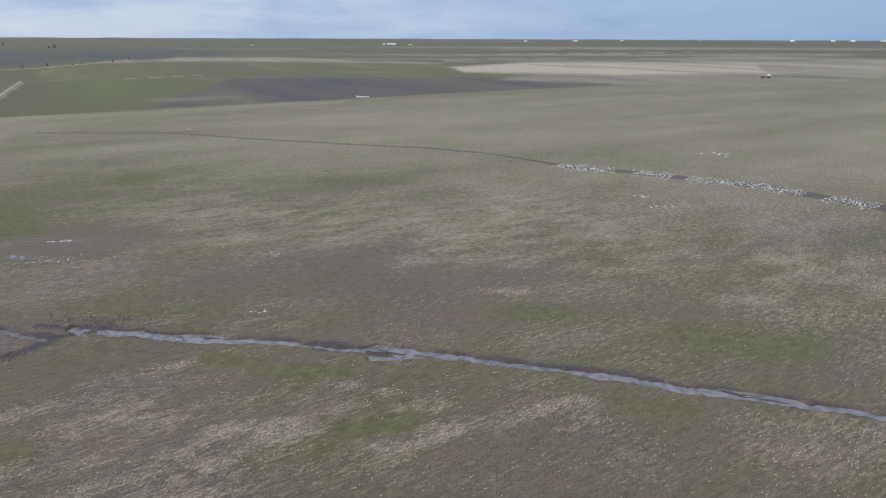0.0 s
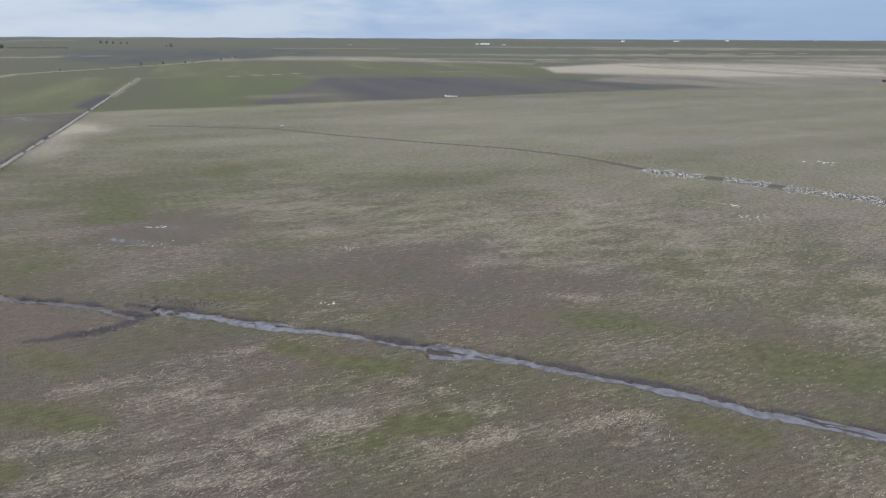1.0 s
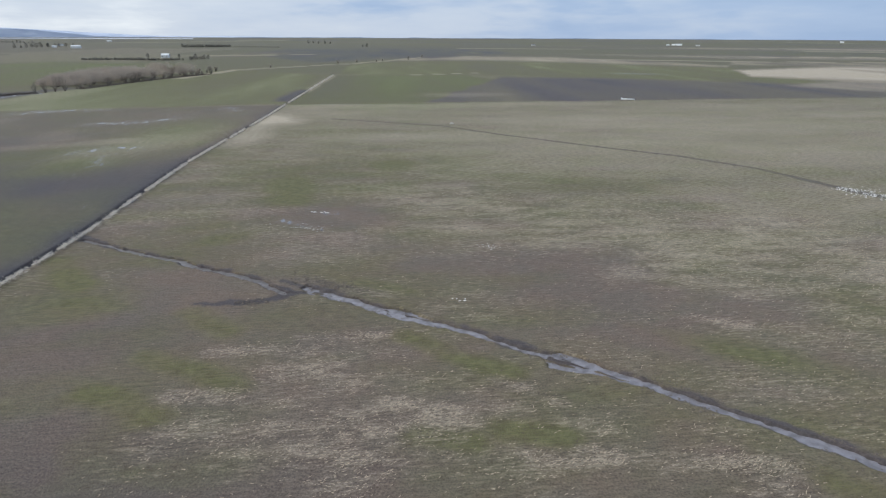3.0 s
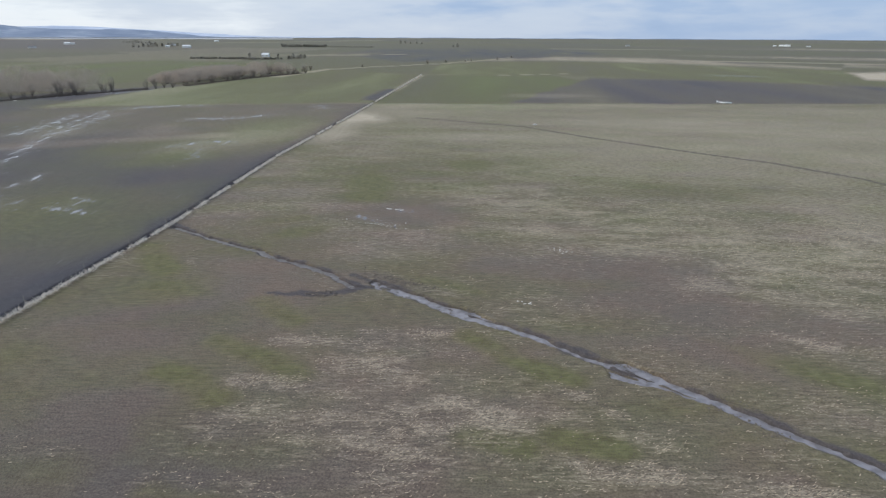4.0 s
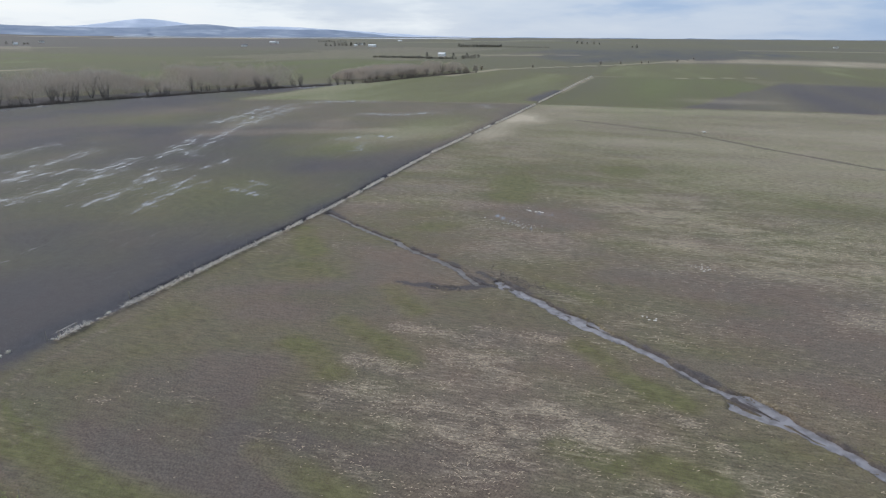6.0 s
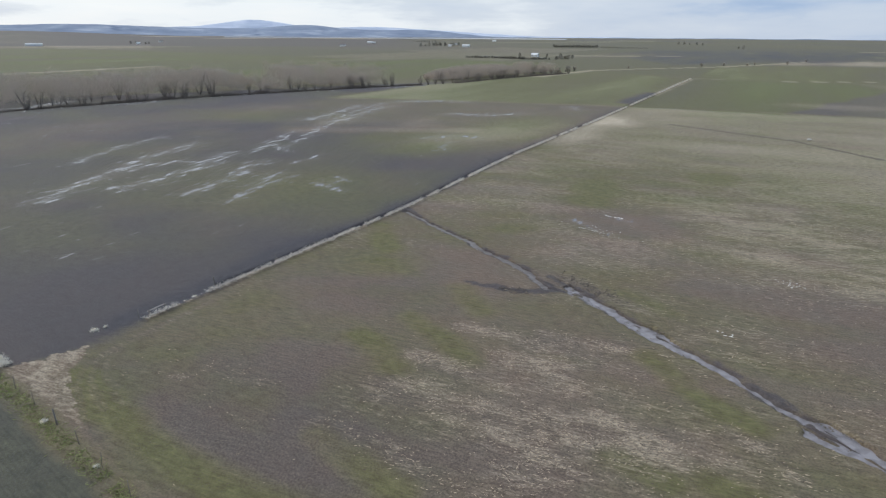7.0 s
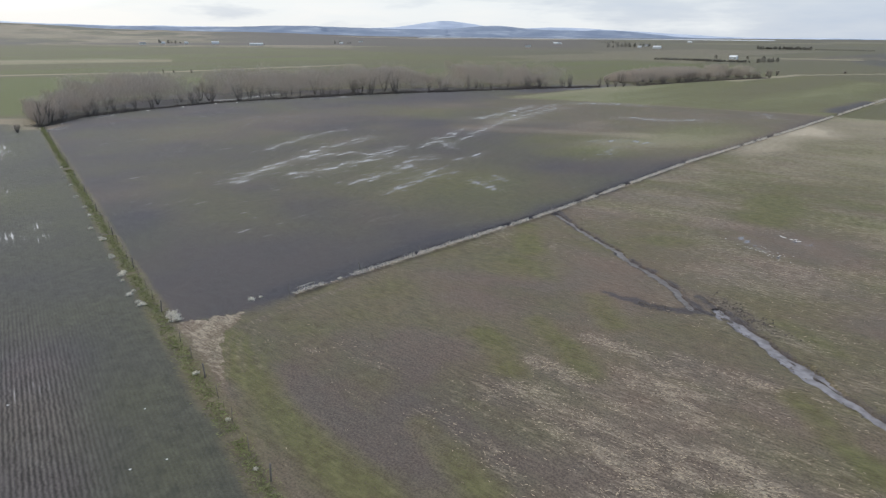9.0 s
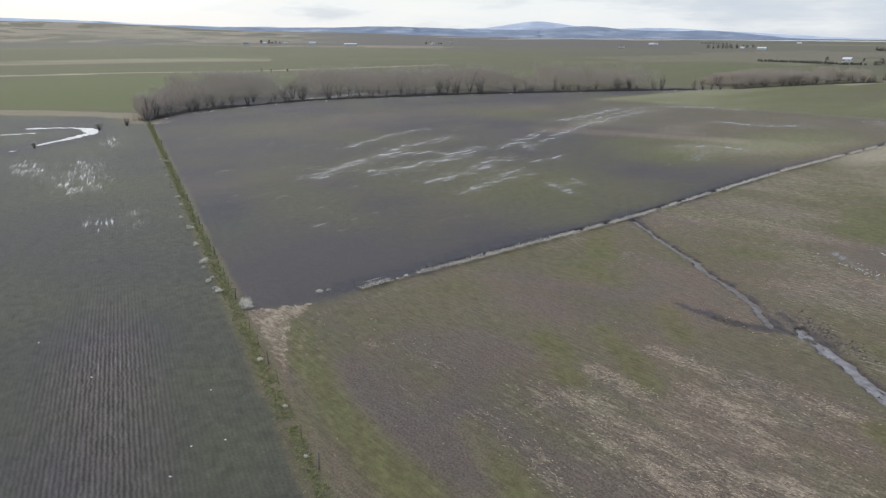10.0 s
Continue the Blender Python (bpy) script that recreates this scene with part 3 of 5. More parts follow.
    w = np.maximum(w, 1 - sstep(0.4, 1.2, d + 1.6 * (fbm(x / 4.0, y / 4.0, 3, 35) - 0.5)))
    w = np.maximum(w, (r > 3450) * (r < 3840) * (az > 45) * (az < 74) * 1.0)
    return np.stack([np.clip(a, 0, 1) for a in (g, s, m, w)], axis=-1)


def tilled(x, y):
    """Share of open drill rows: strong in the wetter part of the drilled field."""
    dl2, dl1 = side(x, y, FENCE[0], FENCE[1]), beyond_track(x, y)
    return np.where((dl2 <= -1.4) & (x > -190), 0.08 + 0.42 * rowed_patch(x, y), np.where((dl2 > 0) & (dl1 > 2), 0.05 + 0.25 * rowed_patch(x, y), 0.0)) * (np.hypot(x, y) < 200)


# ---- materials ----
def principled(name):
    mat = bpy.data.materials.new(name)
    mat.use_nodes = True
    return mat, mat.node_tree, mat.node_tree.nodes["Principled BSDF"]


def simple(name, col, rough=0.8, metal=0.0, vary=0.15, scale=3.0, bump=0.0):
    mat, nt, bs = principled(name)
    N, L = nt.nodes.new, nt.links.new
    geo = N("ShaderNodeNewGeometry")
    no = N("ShaderNodeTexNoise"); no.inputs["Scale"].default_value = scale; no.inputs["Detail"].default_value = 4
    L(geo.outputs["Position"], no.inputs[0])
    info = N("ShaderNodeObjectInfo")
    add = N("ShaderNodeMath"); add.operation = "MULTIPLY_ADD"; add.inputs[1].default_value = 0.5; L(info.outputs["Random"], add.inputs[0]); L(no.outputs[0], add.inputs[2])
    mr = N("ShaderNodeMapRange"); mr.inputs[1].default_value, mr.inputs[2].default_value = 0.3, 1.2
    mr.inputs[3].default_value, mr.inputs[4].default_value = 1 - vary, 1 + vary
    L(add.outputs[0], mr.inputs[0])
    mul = N("ShaderNodeMix"); mul.data_type = "RGBA"; mul.blend_type = "MULTIPLY"; mul.inputs[0].default_value = 1.0
    mul.inputs[6].default_value = (*col, 1); L(mr.outputs[0], mul.inputs[7])
    L(mul.outputs[2], bs.inputs["Base Color"])
    bs.inputs["Roughness"].default_value, bs.inputs["Metallic"].default_value = rough, metal
    if bump:
        bp = N("ShaderNodeBump"); bp.inputs["Strength"].default_value = bump; bp.inputs["Distance"].default_value = 0.05
        L(no.outputs[0], bp.inputs["Height"]); L(bp.outputs[0], bs.inputs["Normal"])
    return mat


def make_ground_material():
    mat, nt, bs = principled("field_soil")
    N, L = nt.nodes.new, nt.links.new
    at = N("ShaderNodeAttribute"); at.attribute_name = "cover"
    tl = N("ShaderNodeAttribute"); tl.attribute_name = "tilled"
    sp = N("ShaderNodeSeparateColor"); L(at.outputs["Color"], sp.inputs[0])
    geo = N("ShaderNodeNewGeometry")

    def turned_to(deg, stretch):
        r = N("ShaderNodeMapping"); r.inputs["Rotation"].default_value = (0, 0, radians(-deg)); L(geo.outputs["Position"], r.inputs[0])
        k = N("ShaderNodeMapping"); k.inputs["Scale"].default_value = stretch; L(r.outputs[0], k.inputs[0])
        return k.outputs[0]

    def tex(scale, detail=4, where=None):
        no = N("ShaderNodeTexNoise"); no.inputs["Scale"].default_value = scale; no.inputs["Detail"].default_value = detail; no.inputs["Roughness"].default_value = 0.65
        L(where or geo.outputs["Position"], no.inputs[0])
        return no.outputs[0]

    def mix(fac, a, b):
        k = N("ShaderNodeMix"); k.data_type = "RGBA"
        for i, val in ((0, fac), (6, a), (7, b)):
            if isinstance(val, (int, float)):
                k.inputs[i].default_value = val
            elif isinstance(val, tuple):
                k.inputs[i].default_value = (*val, 1)
            else:
                L(val, k.inputs[i])
        return k.outputs[2]

    def remap(v, a, b, c=0.0, d=1.0):
        k = N("ShaderNodeMapRange"); L(v, k.inputs[0])
        for i, val in enumerate((a, b, c, d)):
            k.inputs[i + 1].default_value = val
        return k.outputs[0]

    def mathop(op, a, b):
        k = N("ShaderNodeMath"); k.operation = op
        for i, val in enumerate((a, b)):
            if isinstance(val, (int, float)):
                k.inputs[i].default_value = val
            else:
                L(val, k.inputs[i])
        return k.outputs[0]

    grain, lump, straws = tex(7.0, 5), tex(1.1, 4), tex(6.5, 5, turned_to(32, (0.5, 1.3, 1)))
    wave = N("ShaderNodeTexWave"); wave.bands_direction = "Y"; wave.inputs["Scale"].default_value = 1.15
    wave.inputs["Distortion"].default_value = 2.6; wave.inputs["Detail"].default_value = 3; wave.inputs["Detail Scale"].default_value = 1.5
    L(turned_to(16.0, (1, 1, 1)), wave.inputs[0])
    dashes = tex(1.0, 3, turned_to(16.7, (0.45, 4.2, 1)))
    rows = mathop("ADD", mathop("MULTIPLY", mathop("SUBTRACT", wave.outputs["Fac"], 0.5), 0.75), mathop("MULTIPLY", mathop("SUBTRACT", dashes, 0.5), 1.5))
    rows = mathop("MULTIPLY", rows, tl.outputs["Fac"])
    drill = tex(1.0, 3, turned_to(32, (0.5, 5.0, 1)))
    soil = mix(remap(grain, 0.34, 0.66), (0.121, 0.096, 0.073), (0.256, 0.207, 0.160))
    soil = mix(remap(tex(0.16, 3), 0.40, 0.60), soil, mix(remap(grain, 0.34, 0.66), (0.130, 0.094, 0.070), (0.272, 0.207, 0.158)))
    green = mix(remap(lump, 0.3, 0.7), (0.088, 0.092, 0.030), (0.180, 0.182, 0.064))
    lush = mix(remap(lump, 0.3, 0.7), (0.098, 0.115, 0.034), (0.168, 0.190, 0.064))
    green = mix(remap(sp.outputs[0], 0.72, 1.0), green, lush)
    straw = mix(remap(grain, 0.3, 0.75), (0.31, 0.250, 0.176), (0.73, 0.63, 0.475))
    mud = mix(remap(mathop("ADD", mathop("MULTIPLY", grain, 0.5), mathop("MULTIPLY", lump, 0.5)), 0.28, 0.72), (0.0435, 0.0405, 0.0455), (0.0895, 0.0842, 0.0945))
    base = mix(sp.outputs[2], soil, mud)
    gfac = mathop("MULTIPLY", sp.outputs[0], remap(grain, 0.25, 0.6, 0.45, 1.0))
    base = mix(gfac, base, green)
    tuft = tex(1.0, 6, turned_to(33, (1.15, 3.6, 1)))
    flock = mathop("ADD", mathop("MULTIPLY", tuft, 0.75), mathop("MULTIPLY", straws, 0.25))
    sfac = remap(mathop("ADD", mathop("ADD", flock, mathop("MULTIPLY", rows, 0.12)), mathop("MULTIPLY", sp.outputs[1], 0.62)), 0.68, 1.14, 0.0, 0.74)
    # straw shares above 0.8 turn brighter still, painting sunlight on pale ground
    base = mix(mathop("MAXIMUM", sfac, remap(sp.outputs[1], 0.8, 1.0, 0.0, 0.97)), base, straw)
    # furrow shade and wet sheen of the rows, multiplied into the colour
    till = N("ShaderNodeMix"); till.data_type = "RGBA"; till.blend_type = "MULTIPLY"; till.inputs[0].default_value = 1.0
    L(base, till.inputs[6]); L(remap(rows, -0.22, 0.22, 0.5, 1.5), till.inputs[7])
    combed = N("ShaderNodeMix"); combed.data_type = "RGBA"; combed.blend_type = "MULTIPLY"; combed.inputs[0].default_value = 1.0
    L(till.outputs[2], combed.inputs[6]); comb = mathop("MULTIPLY", mathop("SUBTRACT", mathop("ADD", mathop("MULTIPLY", drill, 0.4), mathop("MULTIPLY", tuft, 0.6)), 0.5), remap(sp.outputs[2], 0.2, 0.8, 1.6, 0.3))
    L(mathop("ADD", comb, 1.0), combed.inputs[7])
    base = combed.outputs[2]
    # standing water lies in long ragged streaks, along the slope of the wet field or in the drill rows
    slope = tex(1.0, 8, turned_to(126, (0.24, 1.1, 1)))
    pick = N("ShaderNodeMix"); L(remap(tl.outputs["Fac"], 0.055, 0.075), pick.inputs[0]); L(slope, pick.inputs[2]); L(tex(1.0, 5, turned_to(16.0, (0.20, 5.5, 1))), pick.inputs[3])
    water = remap(mathop("ADD", at.outputs["Alpha"], mathop("ADD", mathop("MULTIPLY", rows, 0.5), mathop("MULTIPLY", mathop("SUBTRACT", pick.outputs[0], 0.5), 3.2))), 0.52, 0.74)
    water = mathop("MULTIPLY", water, remap(at.outputs["Alpha"], 0.05, 0.2))
    base = mix(water, base, (0.16, 0.150, 0.155))
    L(base, bs.inputs["Base Color"])
    wetness = mathop("MAXIMUM", mathop("MULTIPLY", sp.outputs[2], 0.12), mathop("MAXIMUM", water, mathop("MULTIPLY", at.outputs["Alpha"], 0.45)))
    L(remap(wetness, 0.0, 1.0, 0.84, 0.16), bs.inputs["Roughness"])
    L(remap(wetness, 0.0, 0.6, 0.09, 0.45), bs.inputs["Specular IOR Level"])
    bs.inputs["Sheen Weight"].default_value, bs.inputs["Sheen Roughness"].default_value = 0.07, 0.28
    bp = N("ShaderNodeBump"); bp.inputs["Distance"].default_value = 0.10
    L(remap(water, 0.0, 0.6, 0.9, 0.0), bp.inputs["Strength"])
    L(mathop("ADD", mathop("ADD", grain, mathop("MULTIPLY", rows, 1.0)), mathop("MULTIPLY", lump, 0.9)), bp.inputs["Height"]); L(bp.outputs[0], bs.inputs["Normal"])
    return mat


GROUND = make_ground_material()
def make_water(name, low, high, rough):
    mat, nt, bs = principled(name)
    N, L = nt.nodes.new, nt.links.new
    geo, no, ramp = N("ShaderNodeNewGeometry"), N("ShaderNodeTexNoise"), N("ShaderNodeValToRGB")
    no.inputs["Scale"].default_value, no.inputs["Detail"].default_value = 1.6, 4
    L(geo.outputs["Position"], no.inputs[0]); L(no.outputs[0], ramp.inputs[0])
    e = ramp.color_ramp.elements
    e[0].position, e[0].color = 0.38, (*low, 1)
    e[1].position, e[1].color = 0.60, (*high, 1)
    L(ramp.outputs[0], bs.inputs["Base Color"])
    bs.inputs["Roughness"].default_value = rough
    return mat


WATER = make_water("muddy_water", (0.185, 0.167, 0.166), (0.275, 0.254, 0.260), 0.12)
SILT = make_water("wet_silt", (0.118, 0.100, 0.091), (0.185, 0.163, 0.153), 0.34)
WOOD = simple("weathered_post_wood", (0.21, 0.185, 0.16), 0.9)
BARK = simple("willow_bark", (0.14, 0.123, 0.108), 0.95)
SPRAY = simple("dark_willow_sprays", (0.40, 0.34, 0.28), 0.95, vary=0.3)
TWIG = simple("bare_twigs", (0.49, 0.42, 0.345), 0.95, vary=0.3)


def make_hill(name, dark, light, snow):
    """Far wooded slopes with paler clearings and old snow higher up; distance haze is painted in as blue."""
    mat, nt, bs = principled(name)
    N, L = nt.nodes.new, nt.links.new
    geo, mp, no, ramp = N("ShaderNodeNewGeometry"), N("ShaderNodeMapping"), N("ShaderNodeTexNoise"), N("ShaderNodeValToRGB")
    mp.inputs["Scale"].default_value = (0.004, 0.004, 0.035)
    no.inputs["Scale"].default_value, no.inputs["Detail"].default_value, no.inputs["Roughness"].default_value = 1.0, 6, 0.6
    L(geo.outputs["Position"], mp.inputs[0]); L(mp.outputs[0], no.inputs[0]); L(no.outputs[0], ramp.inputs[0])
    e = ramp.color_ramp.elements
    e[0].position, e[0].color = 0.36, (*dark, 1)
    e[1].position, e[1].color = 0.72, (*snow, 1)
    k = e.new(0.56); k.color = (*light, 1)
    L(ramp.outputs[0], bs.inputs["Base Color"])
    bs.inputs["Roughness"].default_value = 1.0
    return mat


# pale blue tones stand for the air haze in front of the slopes
HILL = make_hill("haze_painted_hills", (0.19, 0.235, 0.32), (0.27, 0.315, 0.40), (0.46, 0.50, 0.57))
HILL_FAR = make_hill("haze_painted_mountains", (0.47, 0.53, 0.64), (0.57, 0.62, 0.73), (0.76, 0.80, 0.86))


# ---- mesh helpers ----
def mesh_from(name, verts, faces, material, smooth=False):
    me = bpy.data.meshes.new(name)
    me.from_pydata([tuple(map(float, p)) for p in verts], [], [tuple(map(int, q)) for q in faces])
    me.materials.append(material)
    if smooth:
        me.polygons.foreach_set("use_smooth", [True] * len(me.polygons))
    me.update()
    return me


def big_mesh(name, co, quads, material, smooth=True):
    """A mesh straight from arrays of corners and quads."""
    me = bpy.data.meshes.new(name)
    me.vertices.add(len(co)); me.vertices.foreach_set("co", np.asarray(co, np.float32).ravel())
    n = len(quads)
    me.loops.add(4 * n); me.loops.foreach_set("vertex_index", np.asarray(quads, np.int32).ravel())
    me.polygons.add(n)
    me.polygons.foreach_set("loop_start", np.arange(0, 4 * n, 4, dtype=np.int32))
    me.polygons.foreach_set("use_smooth", np.full(n, smooth))
    me.materials.append(material)
    me.update(calc_edges=True)
    return me


def add_cover(me, x, y):
    a = me.attributes.new("cover", "FLOAT_COLOR", "POINT")
    a.data.foreach_set("color", cover(x, y).astype(np.float32).ravel())
    a = me.attributes.new("tilled", "FLOAT", "POINT")
    a.data.foreach_set("value", tilled(np.asarray(x), np.asarray(y)).astype(np.float32).ravel())


def grid_quads(rows, cols, wrap=False):
    i, j = np.meshgrid(np.arange(rows - 1), np.arange(cols if wrap else cols - 1), indexing="ij")
    k = (j + 1) % cols
    return np.stack([i * cols + j, i * cols + k, (i + 1) * cols + k, (i + 1) * cols + j], axis=-1).reshape(-1, 4)


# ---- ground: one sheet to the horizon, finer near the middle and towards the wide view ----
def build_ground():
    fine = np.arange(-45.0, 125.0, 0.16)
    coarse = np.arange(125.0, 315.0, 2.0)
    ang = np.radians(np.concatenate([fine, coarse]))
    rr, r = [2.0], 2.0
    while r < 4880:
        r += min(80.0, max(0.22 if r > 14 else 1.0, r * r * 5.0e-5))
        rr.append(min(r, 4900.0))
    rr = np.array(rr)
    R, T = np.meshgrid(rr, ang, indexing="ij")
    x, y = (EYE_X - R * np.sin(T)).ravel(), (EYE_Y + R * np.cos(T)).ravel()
    z = ground_height(x, y)
    co = np.stack([x, y, z], axis=-1)
    quads = grid_quads(len(rr), len(ang), wrap=True)
    co = np.concatenate([co, [[EYE_X, EYE_Y, 0.0]]])
    me = big_mesh("ground", co, quads, GROUND)
    # close the small round hole in the middle
    bm = bmesh.new(); bm.from_mesh(me); bm.verts.ensure_lookup_table()
    n = len(ang)
    for k in range(n):
        bm.faces.new((bm.verts[len(co) - 1], bm.verts[(k + 1) % n], bm.verts[k]))
    bm.to_mesh(me); bm.free()
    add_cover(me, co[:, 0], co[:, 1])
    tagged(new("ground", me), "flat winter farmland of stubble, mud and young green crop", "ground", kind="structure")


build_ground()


def resample(pts, step):
    out = []
    for (x0, y0), (x1, y1) in zip(pts, pts[1:]):
        n = max(1, int(math.hypot(x1 - x0, y1 - y0) / step))
        out += [(x0 + (x1 - x0) * k / n, y0 + (y1 - y0) * k / n) for k in range(n)]
    return np.array(out + [pts[-1]])


def rounded(pts, times=2):
    for _ in range(times):
        out = [pts[0]]
        for (x0, y0), (x1, y1) in zip(pts, pts[1:]):
            out += [(0.75 * x0 + 0.25 * x1, 0.75 * y0 + 0.25 * y1), (0.25 * x0 + 0.75 * x1, 0.25 * y0 + 0.75 * y1)]
        pts = out + [pts[-1]]
    return pts


def build_stream(line, widths, seed, name, taper_in, taper_out, material, base=0.012):
    p = resample(rounded(line), 0.2)
    d = np.gradient(p, axis=0); d /= np.linalg.norm(d, axis=1)[:, None]
    nx, ny = -d[:, 1], d[:, 0]
    s = np.concatenate([[0], np.cumsum(np.hypot(*np.diff(p, axis=0).T))])
    half = np.interp(s, *zip(*widths)) * (0.72 + 0.56 * sstep(0.25, 0.75, fbm(s / 2.5, 0 * s, 3, seed)))
    half = half * sstep(0.4, taper_in, s) * sstep(0.4, taper_out, s[-1] - s)
    off = 0.7 * (fbm(s / 2.2, 0 * s + 5, 3, seed + 1) - 0.5)
    cols = np.concatenate([np.linspace(-2.6, -1.5, 6), np.linspace(-1.4, 1.4, 29), np.linspace(1.5, 2.6, 6)])
    C, H = np.meshgrid(cols, half)
    C = C * (np.clip(0.12 + s / 4.5, 0, 1) * np.clip(0.12 + (s[-1] - s) / 4.5, 0, 1))[:, None]
    x = (p[:, 0:1] + nx[:, None] * (C + off[:, None])).ravel()
    y = (p[:, 1:2] + ny[:, None] * (C + off[:, None])).ravel()
    c, h = C.ravel(), H.ravel()
    a = np.abs(c)
    clod = fbm(x / 0.55, y / 0.55, 4, seed + 2)
    flow = np.repeat(s, len(cols))
    bars = fbm(flow / 3.0, c / 0.30 + flow / 9.0, 3, seed + 5)
    # undercut far bank, gentle near bank, bars of mud standing out of the water
    steep = np.where(c > 0, 0.16, 0.5)
    bank = sstep(h - 0.05, h + steep, a + 0.5 * (clod - 0.5))
    lift = 0.26 * sstep(0.56, 0.66, bars + 0.12 * (fbm(flow / 6.0, 0 * flow, 2, seed + 9) - 0.5)) * sstep(0.1, 0.6, h)
    z = base - 0.30 * (1 - bank) * sstep(0.06, 0.16, h) + lift * (1 - bank)
    z = z + 0.32 * np.maximum(0, clod - 0.5) * (1 - sstep(h + 0.2, h + 0.8, a)) * bank * np.where(c > 0, 1.3, 0.7)
    z = np.where(np.tile(np.abs(cols), len(p)) > 2.45, -0.06, z)
    me = big_mesh(name, np.stack([x, y, z], -1), grid_quads(len(p), len(cols)), GROUND)
    add_cover(me, x, y)
    tagged(new(name, me), "eroded muddy channel washed into the stubble field", "stream bed", kind="structure")
    q = np.array([-1, -0.5, 0, 0.5, 1])
    Q, H = np.meshgrid(q, half)
    off2 = Q * (H + 0.35 * (H > 0.05)) + off[:, None]
    wx, wy = p[:, 0:1] + nx[:, None] * off2, p[:, 1:2] + ny[:, None] * off2
    me = big_mesh("water", np.stack([wx.ravel(), wy.ravel(), np.full(wx.size, base - 0.15)], -1), grid_quads(len(p), 5), material)
    tagged(new("water", me), "shallow muddy brown-grey runoff water in the channel", "water", kind="structure")


# half-widths of the open water at metres along the course
build_stream(STREAM, [(0, 0.2), (4.5, 0.46), (9, 0.30), (13, 0.62), (16.5, 0.42), (19, 0.17), (26.5, 0.16), (27.6, 0.88), (31, 0.62), (34, 0.30), (40, 0.2), (42, 0.15), (44, 0.42), (48, 0.26), (54, 0.36), (60, 0.25), (96, 0.3)], 41, "stream_bed", 2.1, 4.0, WATER)
build_stream(STREAM_UP, [(0, 0.13), (14, 0.17), (20, 0.24), (27, 0.24), (31, 0.15), (36, 0.24)], 47, "stream_bed", 3.0, 1.2, SILT, 0.022)


# ---- far hills ----
def build_ridge(name, r, az0, az1, height, seed, material, label):
    az = np.radians(np.arange(az0, az1, 0.16))
    k = np.degrees(az)
    prof = np.maximum(height(k) + 9 * (fbm(k / 2.2, 0 * k, 5, seed) - 0.5), 0.5)
    co, rows = [], np.linspace(0, 1, 9)
    for q in rows:
        rr = r - 420 * (1 - q) + 130 * (fbm(k / 1.6, 0 * k + 3 * q, 3, seed + 1) - 0.5)
        f = q ** 1.3 * (0.72 + 0.56 * fbm(k / 1.3, 0 * k + 4 * q, 4, seed + 2)) if q < 1 else 1.0
        co.append(np.stack([EYE_X - rr * np.sin(az), EYE_Y + rr * np.cos(az), prof * np.minimum(f, 1.0) - (4 if q == 0 else 0)], -1))
    co.append(co[-1] * 1.03 - np.array([0, 0, 30.0]))
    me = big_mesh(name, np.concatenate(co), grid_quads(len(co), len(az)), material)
    tagged(new(name, me), label, "hills", kind="structure")


def bump_at(az, c, w, h):
    return h * np.exp(-((az - c) / w) ** 2)


build_ridge("backdrop_mountains", 4700, 38, 150, lambda a: 20 + 44 * sstep(46, 60, a) + bump_at(a, 71.5, 3.4, 50) + bump_at(a, 62, 3, 12) + 34 * sstep(98, 114, a), 61, HILL_FAR, "forested mountains on the horizon, distance haze painted in pale blue")
build_ridge("backdrop_foothills", 4300, 48, 150, lambda a: 16 + 40 * sstep(50, 58, a) + bump_at(a, 67.5, 3.0, 24) + bump_at(a, 84, 5, 14) + 12 * sstep(96, 110, a), 63, HILL, "wooded foothills below the mountains, haze painted in blue-grey")
build_ridge("backdrop_ridge", 4550, -130, 42, lambda a: 16 + 0 * a, 67, HILL, "low ridge along the horizon, haze painted in dark blue")


# ======== things ========
def part(name, me, parent, label=""):
    ob = new(name, me)
    ob.parent = parent
    return tagged(ob, label)


